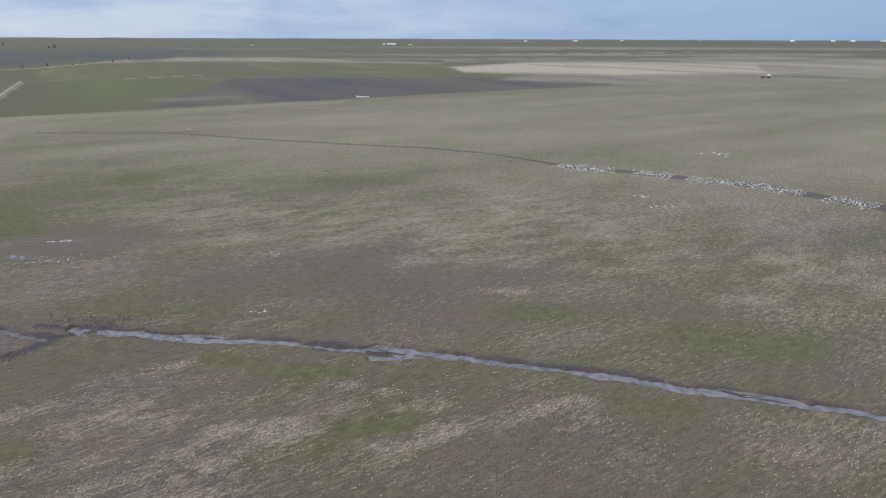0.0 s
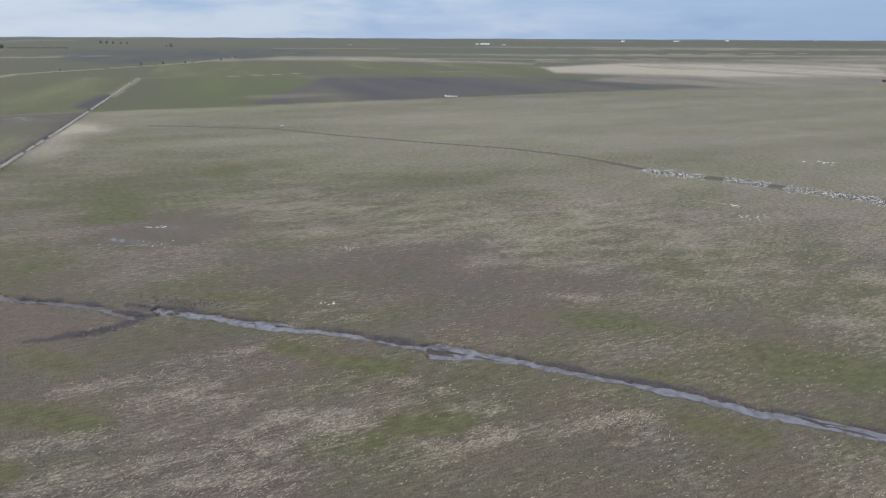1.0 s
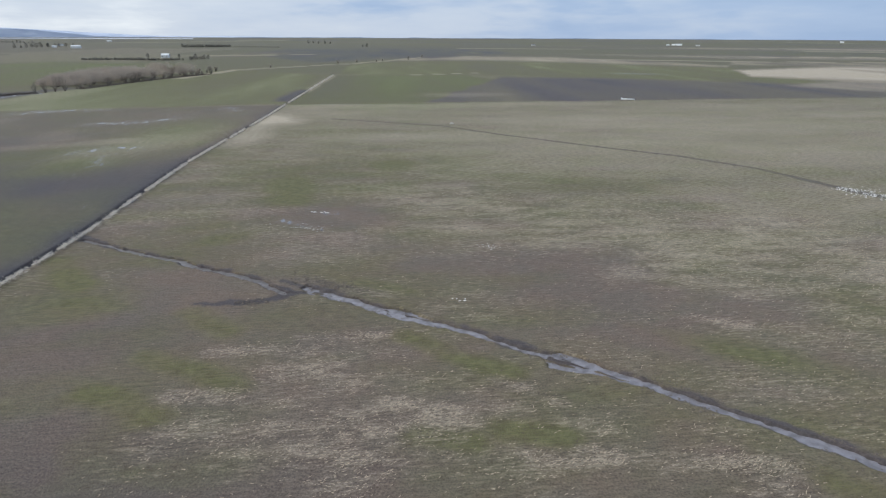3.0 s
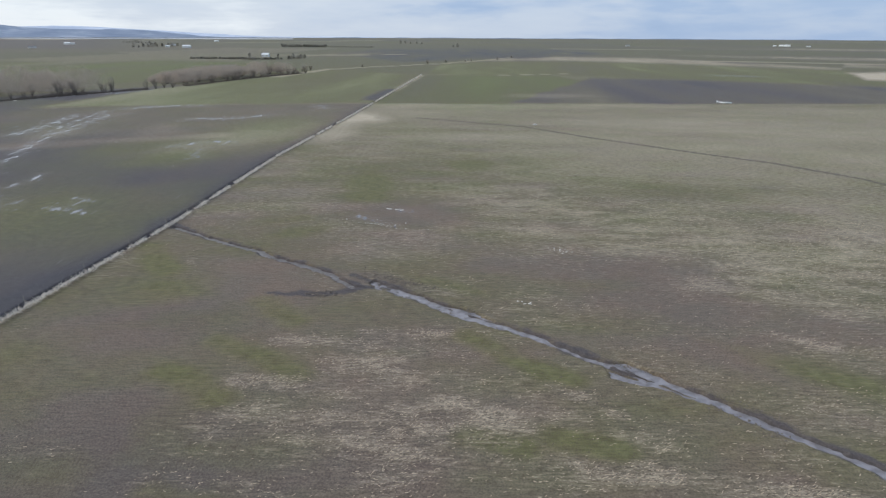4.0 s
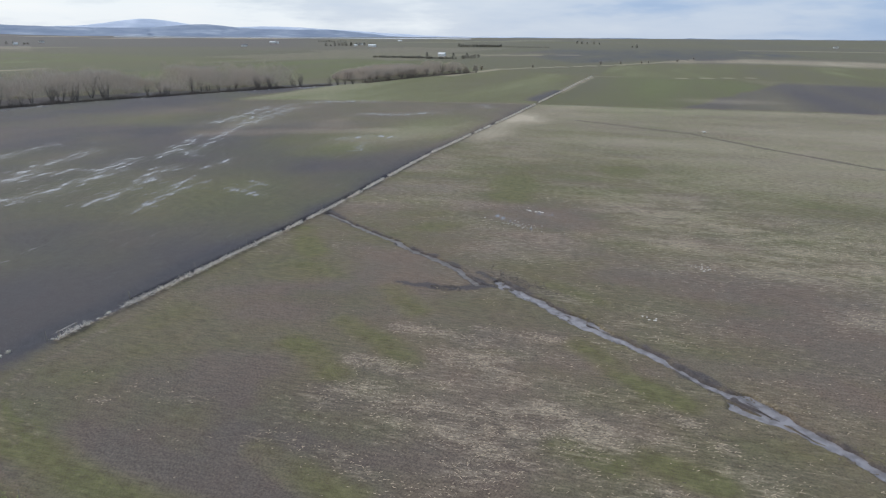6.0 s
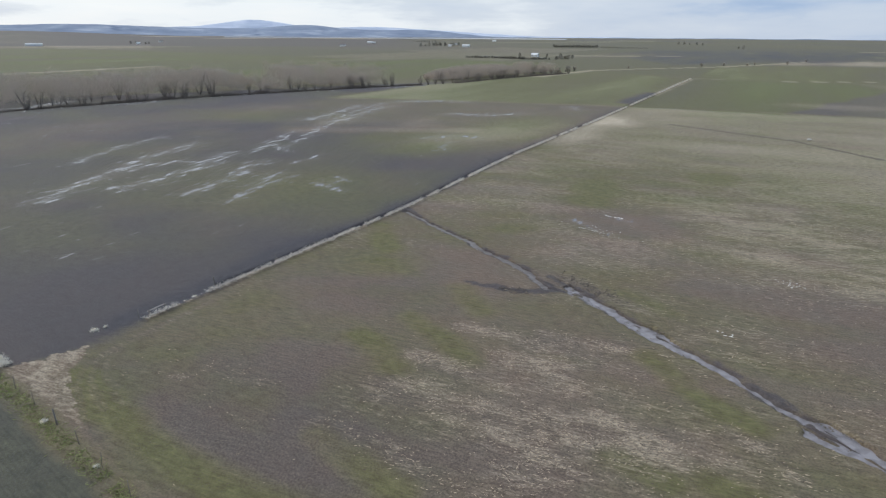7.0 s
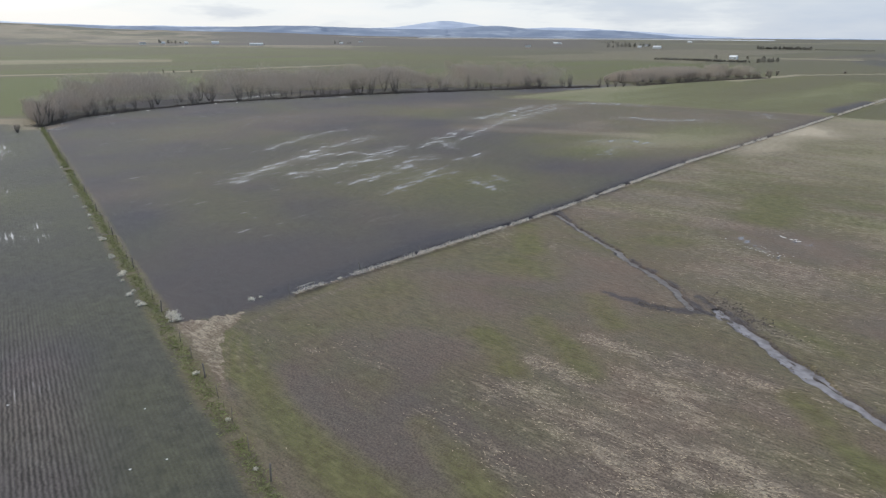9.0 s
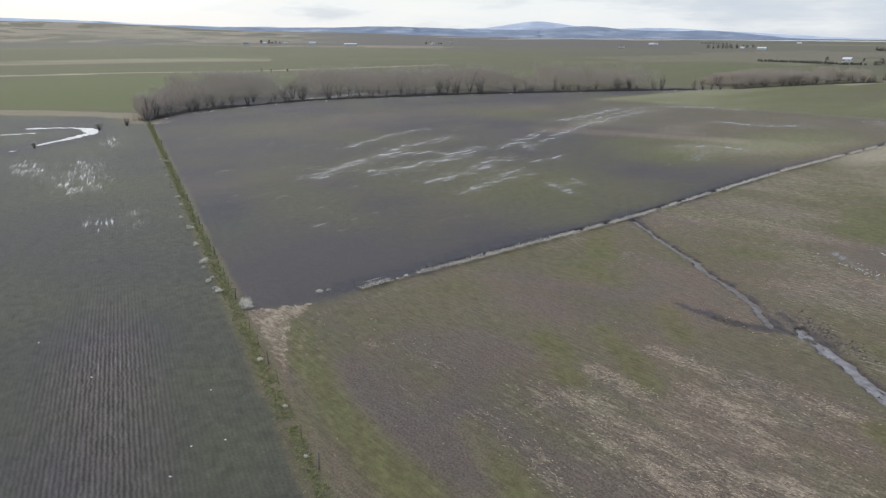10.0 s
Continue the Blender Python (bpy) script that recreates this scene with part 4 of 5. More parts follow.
class Soup:
    """Collects corners and faces of one mesh."""

    def __init__(self):
        self.v, self.f = [], []

    def tube(self, pts, radii, sides=5):
        base = len(self.v)
        for k, (p, r) in enumerate(zip(pts, radii)):
            q = pts[min(k + 1, len(pts) - 1)] - pts[max(k - 1, 0)]
            q = q.normalized() if q.length > 1e-6 else Vector((0, 0, 1))
            a = q.orthogonal().normalized(); c = q.cross(a)
            for i in range(sides):
                w = 2 * math.pi * i / sides
                self.v.append(p + (a * math.cos(w) + c * math.sin(w)) * r)
        for k in range(len(pts) - 1):
            for i in range(sides):
                j = (i + 1) % sides
                self.f.append((base + k * sides + i, base + k * sides + j, base + (k + 1) * sides + j, base + (k + 1) * sides + i))
        self.f.append(tuple(base + i for i in reversed(range(sides))))
        self.f.append(tuple(base + (len(pts) - 1) * sides + i for i in range(sides)))

    def sliver(self, p, q, w, rng):
        d = (q - p)
        a = d.cross(Vector((rng.uniform(-1, 1), rng.uniform(-1, 1), rng.uniform(-1, 1))))
        a = a.normalized() * (w / 2) if a.length > 1e-6 else Vector((w / 2, 0, 0))
        base = len(self.v)
        self.v += [p - a, p + a, q + a * 0.3, q - a * 0.3]
        self.f.append((base, base + 1, base + 2, base + 3))

    def box(self, x0, x1, y0, y1, z0, z1):
        b = len(self.v)
        self.v += [Vector((x, y, z)) for z in (z0, z1) for y in (y0, y1) for x in (x0, x1)]
        self.f += [(b, b + 2, b + 3, b + 1), (b + 4, b + 5, b + 7, b + 6), (b, b + 1, b + 5, b + 4), (b + 2, b + 6, b + 7, b + 3), (b, b + 4, b + 6, b + 2), (b + 1, b + 3, b + 7, b + 5)]

    def clod(self, p, r, rng):
        b = len(self.v)
        for d in ((1, 0, 0), (-1, 0, 0), (0, 1, 0), (0, -1, 0), (0, 0, 0.7), (0, 0, -0.6)):
            self.v.append(p + Vector(d) * r * rng.uniform(0.6, 1.3) + Vector((rng.uniform(-1, 1), rng.uniform(-1, 1), 0)) * r * 0.25)
        self.f += [(b, b + 2, b + 4), (b + 2, b + 1, b + 4), (b + 1, b + 3, b + 4), (b + 3, b, b + 4), (b + 2, b, b + 5), (b + 1, b + 2, b + 5), (b + 3, b + 1, b + 5), (b, b + 3, b + 5)]

    def mesh(self, name, material, smooth=False):
        return mesh_from(name, self.v, self.f, material, smooth)


DRY = simple("dry_tumbleweed", (0.78, 0.72, 0.63), 0.95, vary=0.3, scale=2.0)
PALE = simple("bleached_grass", (0.80, 0.75, 0.64), 0.95, vary=0.2, scale=2.0)
STRAW = simple("loose_straw", (0.47, 0.375, 0.265), 0.9, vary=0.35, scale=1.2)
STUBBLE = simple("stubble_and_shadow", (0.125, 0.10, 0.076), 0.95, vary=0.3, scale=2.0)
GRASS = simple("winter_grass", (0.26, 0.275, 0.10), 0.85, vary=0.35, scale=1.5)
CLOD = simple("wet_clods", (0.135, 0.108, 0.087), 0.75, vary=0.35, scale=4.0, bump=0.4)
CHAFF = simple("washed_chaff", (0.70, 0.67, 0.62), 0.9, vary=0.25, scale=1.5)
STONE = simple("pale_stone", (0.66, 0.64, 0.60), 0.85, vary=0.12, scale=6.0)
BRUSH = simple("brushwood", (0.21, 0.178, 0.15), 0.95, vary=0.3)
WIRE = simple("rusty_wire", (0.16, 0.13, 0.11), 0.6, metal=0.7)
RAIL = simple("peeled_rail", (0.42, 0.39, 0.35), 0.85)
WALLP = simple("white_siding", (0.78, 0.78, 0.76), 0.7, vary=0.06)
ROOFM = simple("pale_metal_roof", (0.76, 0.76, 0.75), 0.75, vary=0.08)
ROOFD = simple("grey_shingle_roof", (0.22, 0.21, 0.21), 0.9)
DOORM = simple("dark_door", (0.08, 0.08, 0.09), 0.7)
NEEDLE = simple("dark_evergreen", (0.24, 0.22, 0.185), 0.95, vary=0.3)
PIPEM = simple("white_pvc", (0.80, 0.80, 0.79), 0.5, vary=0.05)
TYRE = simple("black_rubber", (0.03, 0.03, 0.03), 0.85)
REDP = simple("faded_red_paint", (0.30, 0.12, 0.09), 0.6)


def lerp_line(pts, n):
    """n places at even steps along a polyline, with the heading in each."""
    p = np.array(pts, float)
    seg = np.hypot(*np.diff(p, axis=0).T)
    run = np.concatenate([[0], np.cumsum(seg)])
    out = []
    for t in np.linspace(0, run[-1], n):
        k = min(np.searchsorted(run, t, side="right") - 1, len(seg) - 1)
        q = p[k] + (p[k + 1] - p[k]) * (t - run[k]) / seg[k]
        out.append((q[0], q[1], math.atan2(p[k + 1][1] - p[k][1], p[k + 1][0] - p[k][0])))
    return out


# ---- willows along the creek ----
def make_willow(seed, h, stems, twigs, twig_w=0.035):
    rng = random.Random(seed)
    root = new("tree")
    wood, fine = Soup(), Soup()
    root.name = "shrub" if h < 6 else "tree"
    for k in range(stems):
        a = 2 * math.pi * (k + rng.random()) / stems
        lean = rng.uniform(0.12, 0.5)
        top = h * rng.uniform(0.7, 1.0)
        pts, n = [], 7
        p = Vector((math.cos(a), math.sin(a), 0)) * rng.uniform(0.05, 0.5)
        d = Vector((math.cos(a) * lean, math.sin(a) * lean, 1)).normalized()
        for i in range(n):
            pts.append(p.copy())
            d = (d + Vector((rng.uniform(-1, 1), rng.uniform(-1, 1), rng.uniform(-0.1, 0.5))) * 0.16).normalized()
            p = p + d * top / (n - 1)
        pts[0].z = -0.15
        wood.tube(pts, [0.21 * (1 - 0.88 * i / (n - 1)) for i in range(n)], 5)
        for j in range(9):
            u = rng.uniform(0.22, 1.0) * (n - 1)
            i = min(int(u), n - 2)
            q = pts[i].lerp(pts[i + 1], u - i)
            b = rng.uniform(0, 2 * math.pi)
            e = Vector((math.cos(b), math.sin(b), rng.uniform(0.5, 1.5))).normalized()
            ln = h * rng.uniform(0.14, 0.3)
            mid = q + e * ln * 0.5
            end = mid + (e + Vector((0, 0, 0.5))).normalized() * ln * 0.5
            wood.tube([q, mid, end], [0.055, 0.035, 0.012], 3)
            for _ in range(twigs):
                s = q.lerp(end, rng.uniform(0.15, 1.0))
                t = s + Vector((rng.gauss(0, 0.5), rng.gauss(0, 0.5), rng.uniform(0.1, 1.0))).normalized() * rng.uniform(0.5, 1.5)
                fine.sliver(s, t, twig_w, rng)
    part("trunk", wood.mesh("trunk", BARK, True), root, "dark slender stems")
    part("crown", fine.mesh("crown", SPRAY), root, "fine brown leafless twigs")
    return root


def build_woods():
    rng = random.Random(11)
    kinds = [make_willow(100 + k, h, st, 7) for k, (h, st) in enumerate(((9.5, 4), (8.0, 5), (10.5, 4), (7.0, 5), (9.0, 3), (8.5, 6)))]
    shrubs = [make_willow(200 + k, h, 6, 16, 0.03) for k, h in enumerate((4.0, 3.2, 5.0))]
    for k in kinds:
        tagged(k, "bare willow with dark stems and fine brown twigs", "tree", "willows along the creek")
    for k in shrubs:
        tagged(k, "low leafless willow shrub on the creek bank", "shrub", "creek shrubs")
    used = set()

    def put(kind, x, y, s):
        m = pose(x, y, 0, 0, 0, rng.uniform(0, 360)) @ Matrix.Diagonal((s, s, s * rng.uniform(0.9, 1.1), 1))
        if kind not in used:
            used.add(kind)
            kind.matrix_basis = m
        else:
            c = copy_thing(kind, m)
            c.matrix_basis = m

    main = WOODS[:8]
    for row, (depth, n) in enumerate(((1.5, 52), (10.0, 26), (24.0, 16))):
        for i, (x, y, a) in enumerate(lerp_line(main, n)):
            if row > 0 and i < 2 + row:
                continue
            if row > 1 and y > 125:
                continue
            d = depth + rng.uniform(-4, 4) * (1 if row else 0.3)
            j = rng.uniform(-7, 7)
            put(rng.choice(kinds), x - math.sin(a) * d + math.cos(a) * j, y + math.cos(a) * d + math.sin(a) * j, rng.choice((0.32, 0.38, 0.45, 0.5, 0.6, 0.72)))
    for (x, y, a) in lerp_line([(-247, 168), (-247.5, 181)], 4):
        put(rng.choice(kinds), x - 2, y, rng.uniform(0.55, 0.7))
    for row in range(2):
        for (x, y, a) in lerp_line([(-254, 196), (-263, 222), (-272, 250), (-284, 300)], 17):
            put(rng.choice(shrubs), x - 3 - row * 12 + rng.uniform(-3, 3), y + rng.uniform(-3, 3), rng.uniform(0.6, 1.0))
    for x, y in ((-299, 306), (-300, 314), (-306, 328), (-310, 388), (-306, 472), (-307, 504), (-300, 527), (-303, 543), (-298, 587), (-319, 661)):
        put(rng.choice(shrubs), x, y, rng.uniform(0.5, 0.85))
    for x, y in ((-404, -30), (-398, -14), (-396, -55), (-402, -24), (-425, 5)):
        put(rng.choice(shrubs), x, y, rng.uniform(0.25, 0.4))
    put(shrubs[0], -152.5, -45.0, 0.45); put(shrubs[1], -160.0, -41.0, 0.5); put(shrubs[1], -128.0, -49.5, 0.35)
    # the thicket behind the front trees: too fine and dense to count
    r = np.random.RandomState(17)
    for line, n, deep, tall in ((main, 250000, 46.0, 9.0), ([(-254, 196), (-263, 222), (-272, 250), (-284, 300)], 120000, 30.0, 6.0)):
        spine = np.array(lerp_line(line, 500))
        k = r.randint(0, 500, n)
        d = (7 + (deep - 7) * r.rand(n) ** 0.8) * (np.clip(k / 120.0, 0, 1) if tall > 6 else 1)
        j = r.uniform(-1, 1, n)
        a = spine[k, 2]
        x, y = spine[k, 0] - np.sin(a) * d + np.cos(a) * j, spine[k, 1] + np.cos(a) * d + np.sin(a) * j
        top = tall * (0.45 + 0.9 * fbm(x / 7.0, y / 7.0, 3, 81)) * sstep(0.25, 0.5, fbm(x / 14.0, y / 14.0, 3, 83)) * np.clip(0.15 + k / 80.0, 0, 1)
        z = top * (0.1 + 0.85 * r.rand(n) ** 0.8)
        ok = top > 1.5
        x, y, z, n = x[ok], y[ok], z[ok], int(ok.sum())
        ln, b2 = 0.5 + 0.9 * r.rand(n), r.uniform(0, 2 * np.pi, n)
        tilt = 0.25 + 0.5 * r.rand(n)
        dx, dy, dz = np.cos(b2) * tilt * ln, np.sin(b2) * tilt * ln, ln
        c2 = r.uniform(0, 2 * np.pi, n)
        px, py = np.cos(c2) * 0.02, np.sin(c2) * 0.02
        v = np.stack([np.stack([x - px, y - py, z], -1), np.stack([x + px, y + py, z], -1), np.stack([x + dx + px * 0.4, y + dy + py * 0.4, z + dz], -1), np.stack([x + dx - px * 0.4, y + dy - py * 0.4, z + dz], -1)], 1).reshape(-1, 3)
        tagged(new("willow_thicket", big_mesh("willow_thicket", v, np.arange(4 * n).reshape(-1, 4), TWIG, False)), "dense brown thicket of leafless willow twigs", "thicket", kind="stuff")
    # dark brushwood at the foot of the trees
    s = Soup()
    for (x, y, a) in lerp_line(main + WOODS[8:9], 2600) + lerp_line(WOODS[9:], 700):
        for _ in range(6):
            d, j = abs(rng.gauss(0, 2.0)), rng.uniform(-1, 1)
            p = Vector((x - math.sin(a) * d + math.cos(a) * j, y + math.cos(a) * d + math.sin(a) * j, 0))
            hh = (rng.uniform(0.15, 0.8) + 1.6 * max(0.0, float(vnoise(np.array(x / 6.0), np.array(y / 6.0), 3)) - 0.45)) * min(1.0, 0.25 + 1.6 * float(vnoise(np.array(x / 11.0), np.array(y / 11.0), 8)))
            s.sliver(p, p + Vector((rng.gauss(0, 0.4), rng.gauss(0, 0.4), hh)), 0.10, rng)
    tagged(new("brushwood", s.mesh("brushwood", BRUSH)), "dark tangled brushwood at the foot of the willows", "undergrowth", kind="stuff")


build_woods()


# ---- fences ----
def make_post(name, h, r, material, sides=6):
    s = Soup()
    s.tube([Vector((0, 0, -0.3)), Vector((0, 0, h * 0.5)), Vector((0.01, 0, h - 0.03)), Vector((0.01, 0, h))], [r, r * 0.95, r * 0.92, r * 0.6], sides)
    return s.mesh(name, material, True)


def build_fence(line, n, label, skip=0):
    rng = random.Random(n)
    root = tagged(new("fence"), label, "fence")
    wood, steel = make_post("post", 1.1, 0.055, WOOD), make_post("post", 1.0, 0.022, WOOD, 4)
    places = lerp_line(line, n)
    tops = []
    for k, (x, y, a) in enumerate(places):
        ob = part("post", wood if k % 4 == 1 else steel, root)
        ob.matrix_basis = pose(x + rng.uniform(-0.1, 0.1), y + rng.uniform(-0.1, 0.1), 0, rng.uniform(-4, 4), rng.uniform(-4, 4), rng.uniform(0, 90))
        tops.append((x, y))
    for z in (0.40, 0.70, 0.96):
        s = Soup()
        pts = []
        for (x0, y0), (x1, y1) in zip(tops, tops[1:]):
            pts += [Vector((x0, y0, z)), Vector(((x0 + x1) / 2, (y0 + y1) / 2, z - 0.04))]
        pts.append(Vector((*tops[-1], z)))
        s.tube(pts, [0.004] * len(pts), 3)
        part("wire", s.mesh("wire", WIRE), root, "thin rusty barbed wire")
    return root


build_fence([(-168.0, -37.5), (-16.4, 7.9), (30.0, 21.8)], 66, "old wire fence with thin dark posts along a grassy strip")
build_fence([(-43.9, 10.4), (-61.9, 46.0), (-86.0, 87.0), (-114.5, 142.0), (-213.8, 326.0)], 46, "wire fence half buried under drifted tumbleweeds")


def build_brace():
    root = tagged(new("fence_brace"), "pale horizontal pole brace between two fence corner posts", "fence brace")
    root.matrix_basis = pose(-44.4, 11.3, 0, 0, 0, math.degrees(math.atan2(1.5, -0.8))) @ Matrix.Diagonal((0.75, 1.0, 0.6, 1))
    for x in (0.0, 2.1):
        ob = part("post", make_post("post", 0.8, 0.07, WOOD), root); ob.matrix_basis = pose(x, 0, 0)
    s = Soup()
    s.tube([Vector((-0.15, 0.09, 0.6)), Vector((1.0, 0.1, 0.63)), Vector((2.3, 0.09, 0.66))], [0.06, 0.06, 0.05], 6)
    part("rail", s.mesh("rail", RAIL, True), root, "bleached peeled pole")


build_brace()


# ---- tumbleweeds ----
def make_weed(seed, r, n, material, flat=0.7, w=0.03):
    rng = random.Random(seed)
    s = Soup()
    for _ in range(4):
        s.clod(Vector((rng.gauss(0, 0.3), rng.gauss(0, 0.3), 0.3)) * r, r * rng.uniform(0.15, 0.32), rng)
    for _ in range(n):
        a, e = rng.uniform(0, 2 * math.pi), math.asin(rng.uniform(-0.2, 1))
        d = Vector((math.cos(a) * math.cos(e), math.sin(a) * math.cos(e), math.sin(e) * flat + 0.1))
        p = d * r * rng.uniform(0.15, 0.6)
        q = d * r * rng.uniform(0.75, 1.1) + Vector((rng.gauss(0, 0.12), rng.gauss(0, 0.12), rng.gauss(0, 0.1))) * r
        m = p.lerp(q, 0.5) + Vector((rng.gauss(0, 0.1), rng.gauss(0, 0.1), rng.gauss(0, 0.1))) * r
        for k in (p, m, q):
            k.z = max(k.z, 0.01)
        s.sliver(p, m, w, rng); s.sliver(m, q, w * 0.8, rng)
    return s.mesh("tumbleweed", material)


def build_weeds():
    rng = random.Random(5)
    dry = [make_weed(k, 0.5, 170, DRY) for k in range(3)]
    pale = [make_weed(10 + k, 0.5, 200, PALE, 0.8, 0.04) for k in range(3)]
    for k, (x, y, s) in enumerate(((-42.0, 0.8, 1.7), (-41.1, 1.1, 1.4), (-43.6, 7.1, 0.9), (-43.9, 7.9, 0.6), (-45.2, -1.9, 1.0), (-46.0, -2.3, 0.7), (-47.9, -3.2, 0.9), (-48.8, -3.0, 0.6), (-53.4, -4.6, 1.1), (-54.1, -4.5, 0.9), (-51.8, -4.3, 0.6),
                                   (-59.2, -6.3, 1.0), (-60.1, -6.6, 0.6), (-65.9, -8.2, 1.1), (-66.8, -8.6, 0.7), (-71.0, -10.3, 0.9), (-77.5, -11.6, 0.8), (-82.0, -12.9, 0.9), (-88.6, -15.2, 0.9), (-97.0, -17.6, 0.8), (-104.0, -19.8, 0.8),
                                   (-112.0, -21.9, 0.8), (-31.6, 3.0, 0.7), (-25.2, 5.1, 0.5), (-20.0, 6.5, 0.45))):
        tagged(new("tumbleweed", pale[k % 3]), "bleached dry tumbleweed caught against the fence", "tumbleweed", "tumbleweeds on the fence").matrix_basis = pose(x, y, 0, 0, 0, rng.uniform(0, 360)) @ Matrix.Diagonal((s * 0.80, s * 0.70, s * 0.72, 1))
    near = [(-44.2, 11.6), (-61.4, 45.2)]
    for (x, y, a) in lerp_line(near, 46) + lerp_line([(-62.2, 46.8), (-86, 87)], 52):
        s = rng.uniform(0.28, 0.66)
        j = rng.gauss(0, 0.18)
        ob = tagged(new("tumbleweed", rng.choice(dry + pale[:1])), "dry brown tumbleweed drifted along the wire fence", "tumbleweed", "tumbleweeds along the field edge")
        ob.matrix_basis = pose(x + rng.uniform(-0.15, 0.15) + j * 0.6, y + rng.uniform(-0.15, 0.15) + j * 0.3, 0, 0, 0, rng.uniform(0, 360)) @ Matrix.Diagonal((s, s, s * rng.uniform(0.6, 0.95), 1))
    s = Soup()
    for (x, y, a) in lerp_line(TRACK, 3800):
        if float(vnoise(np.array(x / 2.5), np.array(y / 2.5), 4)) < 0.33:
            continue
        far = math.hypot(x, y)
        for _ in range(5):
            d, j = rng.gauss(0, 0.13), rng.uniform(-0.1, 0.1)
            p = Vector((x - math.sin(a) * d, y + math.cos(a) * d, rng.uniform(0.1, 0.3)))
            s.sliver(p, p + Vector((rng.gauss(0, 0.16), rng.gauss(0, 0.16), rng.uniform(-0.05, 0.35))), 0.035 + far * 0.00035, rng)
    tagged(new("weed_drift", s.mesh("weed_drift", DRY)), "drift of dry weed stems along the wire fence", "dry weeds", kind="stuff")


build_weeds()


# ---- grass, straw and clods ----
def build_litter():
    rng = random.Random(8)
    s = Soup()
    for (x, y, a) in lerp_line([(-168, -37.5), (-16.4, 7.9), (10, 15.8)], 5200):
        if float(vnoise(np.array(x / 0.9), np.array(y / 0.9), 6)) < 0.15:
            continue
        for _ in range(4):
            d = -0.4 + rng.gauss(0, 0.32)
            p = Vector((x - math.sin(a) * d, y + math.cos(a) * d, -0.02))
            s.sliver(p, p + Vector((rng.gauss(0, 0.16), rng.gauss(0, 0.16), rng.uniform(0.03, 0.12))), 0.05, rng)
    tagged(new("fence_grass", s.mesh("fence_grass", GRASS)), "ragged green winter grass under the fence wires", "grass", kind="stuff")
    # straw lying in the stubble
    r = np.random.RandomState(12)
    n = 600000
    rad, ang = 16 + 74 * r.rand(n) ** 1.1, np.radians(-48 + 170 * r.rand(n))
    x, y = EYE_X - rad * np.sin(ang), EYE_Y + rad * np.cos(ang)
    u, v = turned(x, y, 32)
    v = np.round(v / 0.30) * 0.30 + r.normal(0, 0.05, n)
    c, sn = math.cos(radians(32)), math.sin(radians(32))
    x, y = u * c - v * sn, u * sn + v * c
    sp = straw_patches(x, y)
    thick = np.clip(stubble_straw(x, y) + 0.2 * sp, 0, 1)
    clear = (side(x, y, FENCE[0], FENCE[1]) > 1.5) & (beyond_track(x, y) < 0) & (near_line(x, y, STREAM)[0] > 1.4) & (near_line(x, y, STREAM_UP)[0] > 1.2)
    pick = r.rand(n)
    # the dark slivers serve as stubble and as small shadows among the straw
    for name, keep, material, label in (("loose_straw", clear & (pick < 0.0004 + 0.60 * thick ** 2.4), STRAW, "pale chopped straw scattered over the stubble field"),
                                        ("stubble", clear & (pick > 0.985 - 0.38 * sp * thick), STUBBLE, "dark slivers for stubble and small shadows along the rows")):
        px, py = x[keep], y[keep]
        k = len(px)
        a = np.radians(32) + r.normal(0, 0.45, k)
        ln, wd = 0.06 + 0.15 * r.rand(k), (0.005 + 0.008 * r.rand(k)) * (1 + np.hypot(px, py) / 60)
        z0, z1 = 0.012 + 0.02 * r.rand(k), 0.015 + 0.09 * r.rand(k) ** 2
        dx, dy, ox, oy = np.cos(a) * ln, np.sin(a) * ln, -np.sin(a) * wd, np.cos(a) * wd
        q = np.stack([np.stack([px - ox, py - oy, z0], -1), np.stack([px + ox, py + oy, z0 + 0.006], -1), np.stack([px + dx + ox, py + dy + oy, z1 + 0.006], -1), np.stack([px + dx - ox, py + dy - oy, z1], -1)], 1).reshape(-1, 3)
        tagged(new(name, big_mesh(name, q, np.arange(4 * k).reshape(-1, 4), material, False)), label, "straw", kind="stuff")
    # clods thrown up along the washed channels
    s = Soup()
    for line, n, spread in ((STREAM, 2400, 0.3), (STREAM_UP, 700, 0.25), (SPUR, 480, 0.45), (RILL[2:7], 200, 0.3)):
        for (px, py, a) in lerp_line(line, n):
            d = rng.choice((-1, 1, 1)) * (0.5 + abs(rng.gauss(0, spread))) if line is not SPUR else rng.gauss(0, 0.4)
            if float(vnoise(np.array(px / 1.5), np.array(py / 1.5), 9)) < 0.4:
                continue
            s.clod(Vector((px - math.sin(a) * d, py + math.cos(a) * d, 0.02)), rng.uniform(0.02, 0.10), rng)
    for _ in range(170):
        s.clod(Vector((-27.9 + rng.gauss(0, 2.4), 46.5 + rng.gauss(0, 0.7), 0.03)), rng.uniform(0.04, 0.15), rng)
    tagged(new("mud_clods", s.mesh("mud_clods", CLOD)), "dark wet clods thrown up beside the washed channel", "clods", kind="stuff")
    # washed-up chaff in small pale rafts along the rill and round the shallow hollows
    s = Soup()

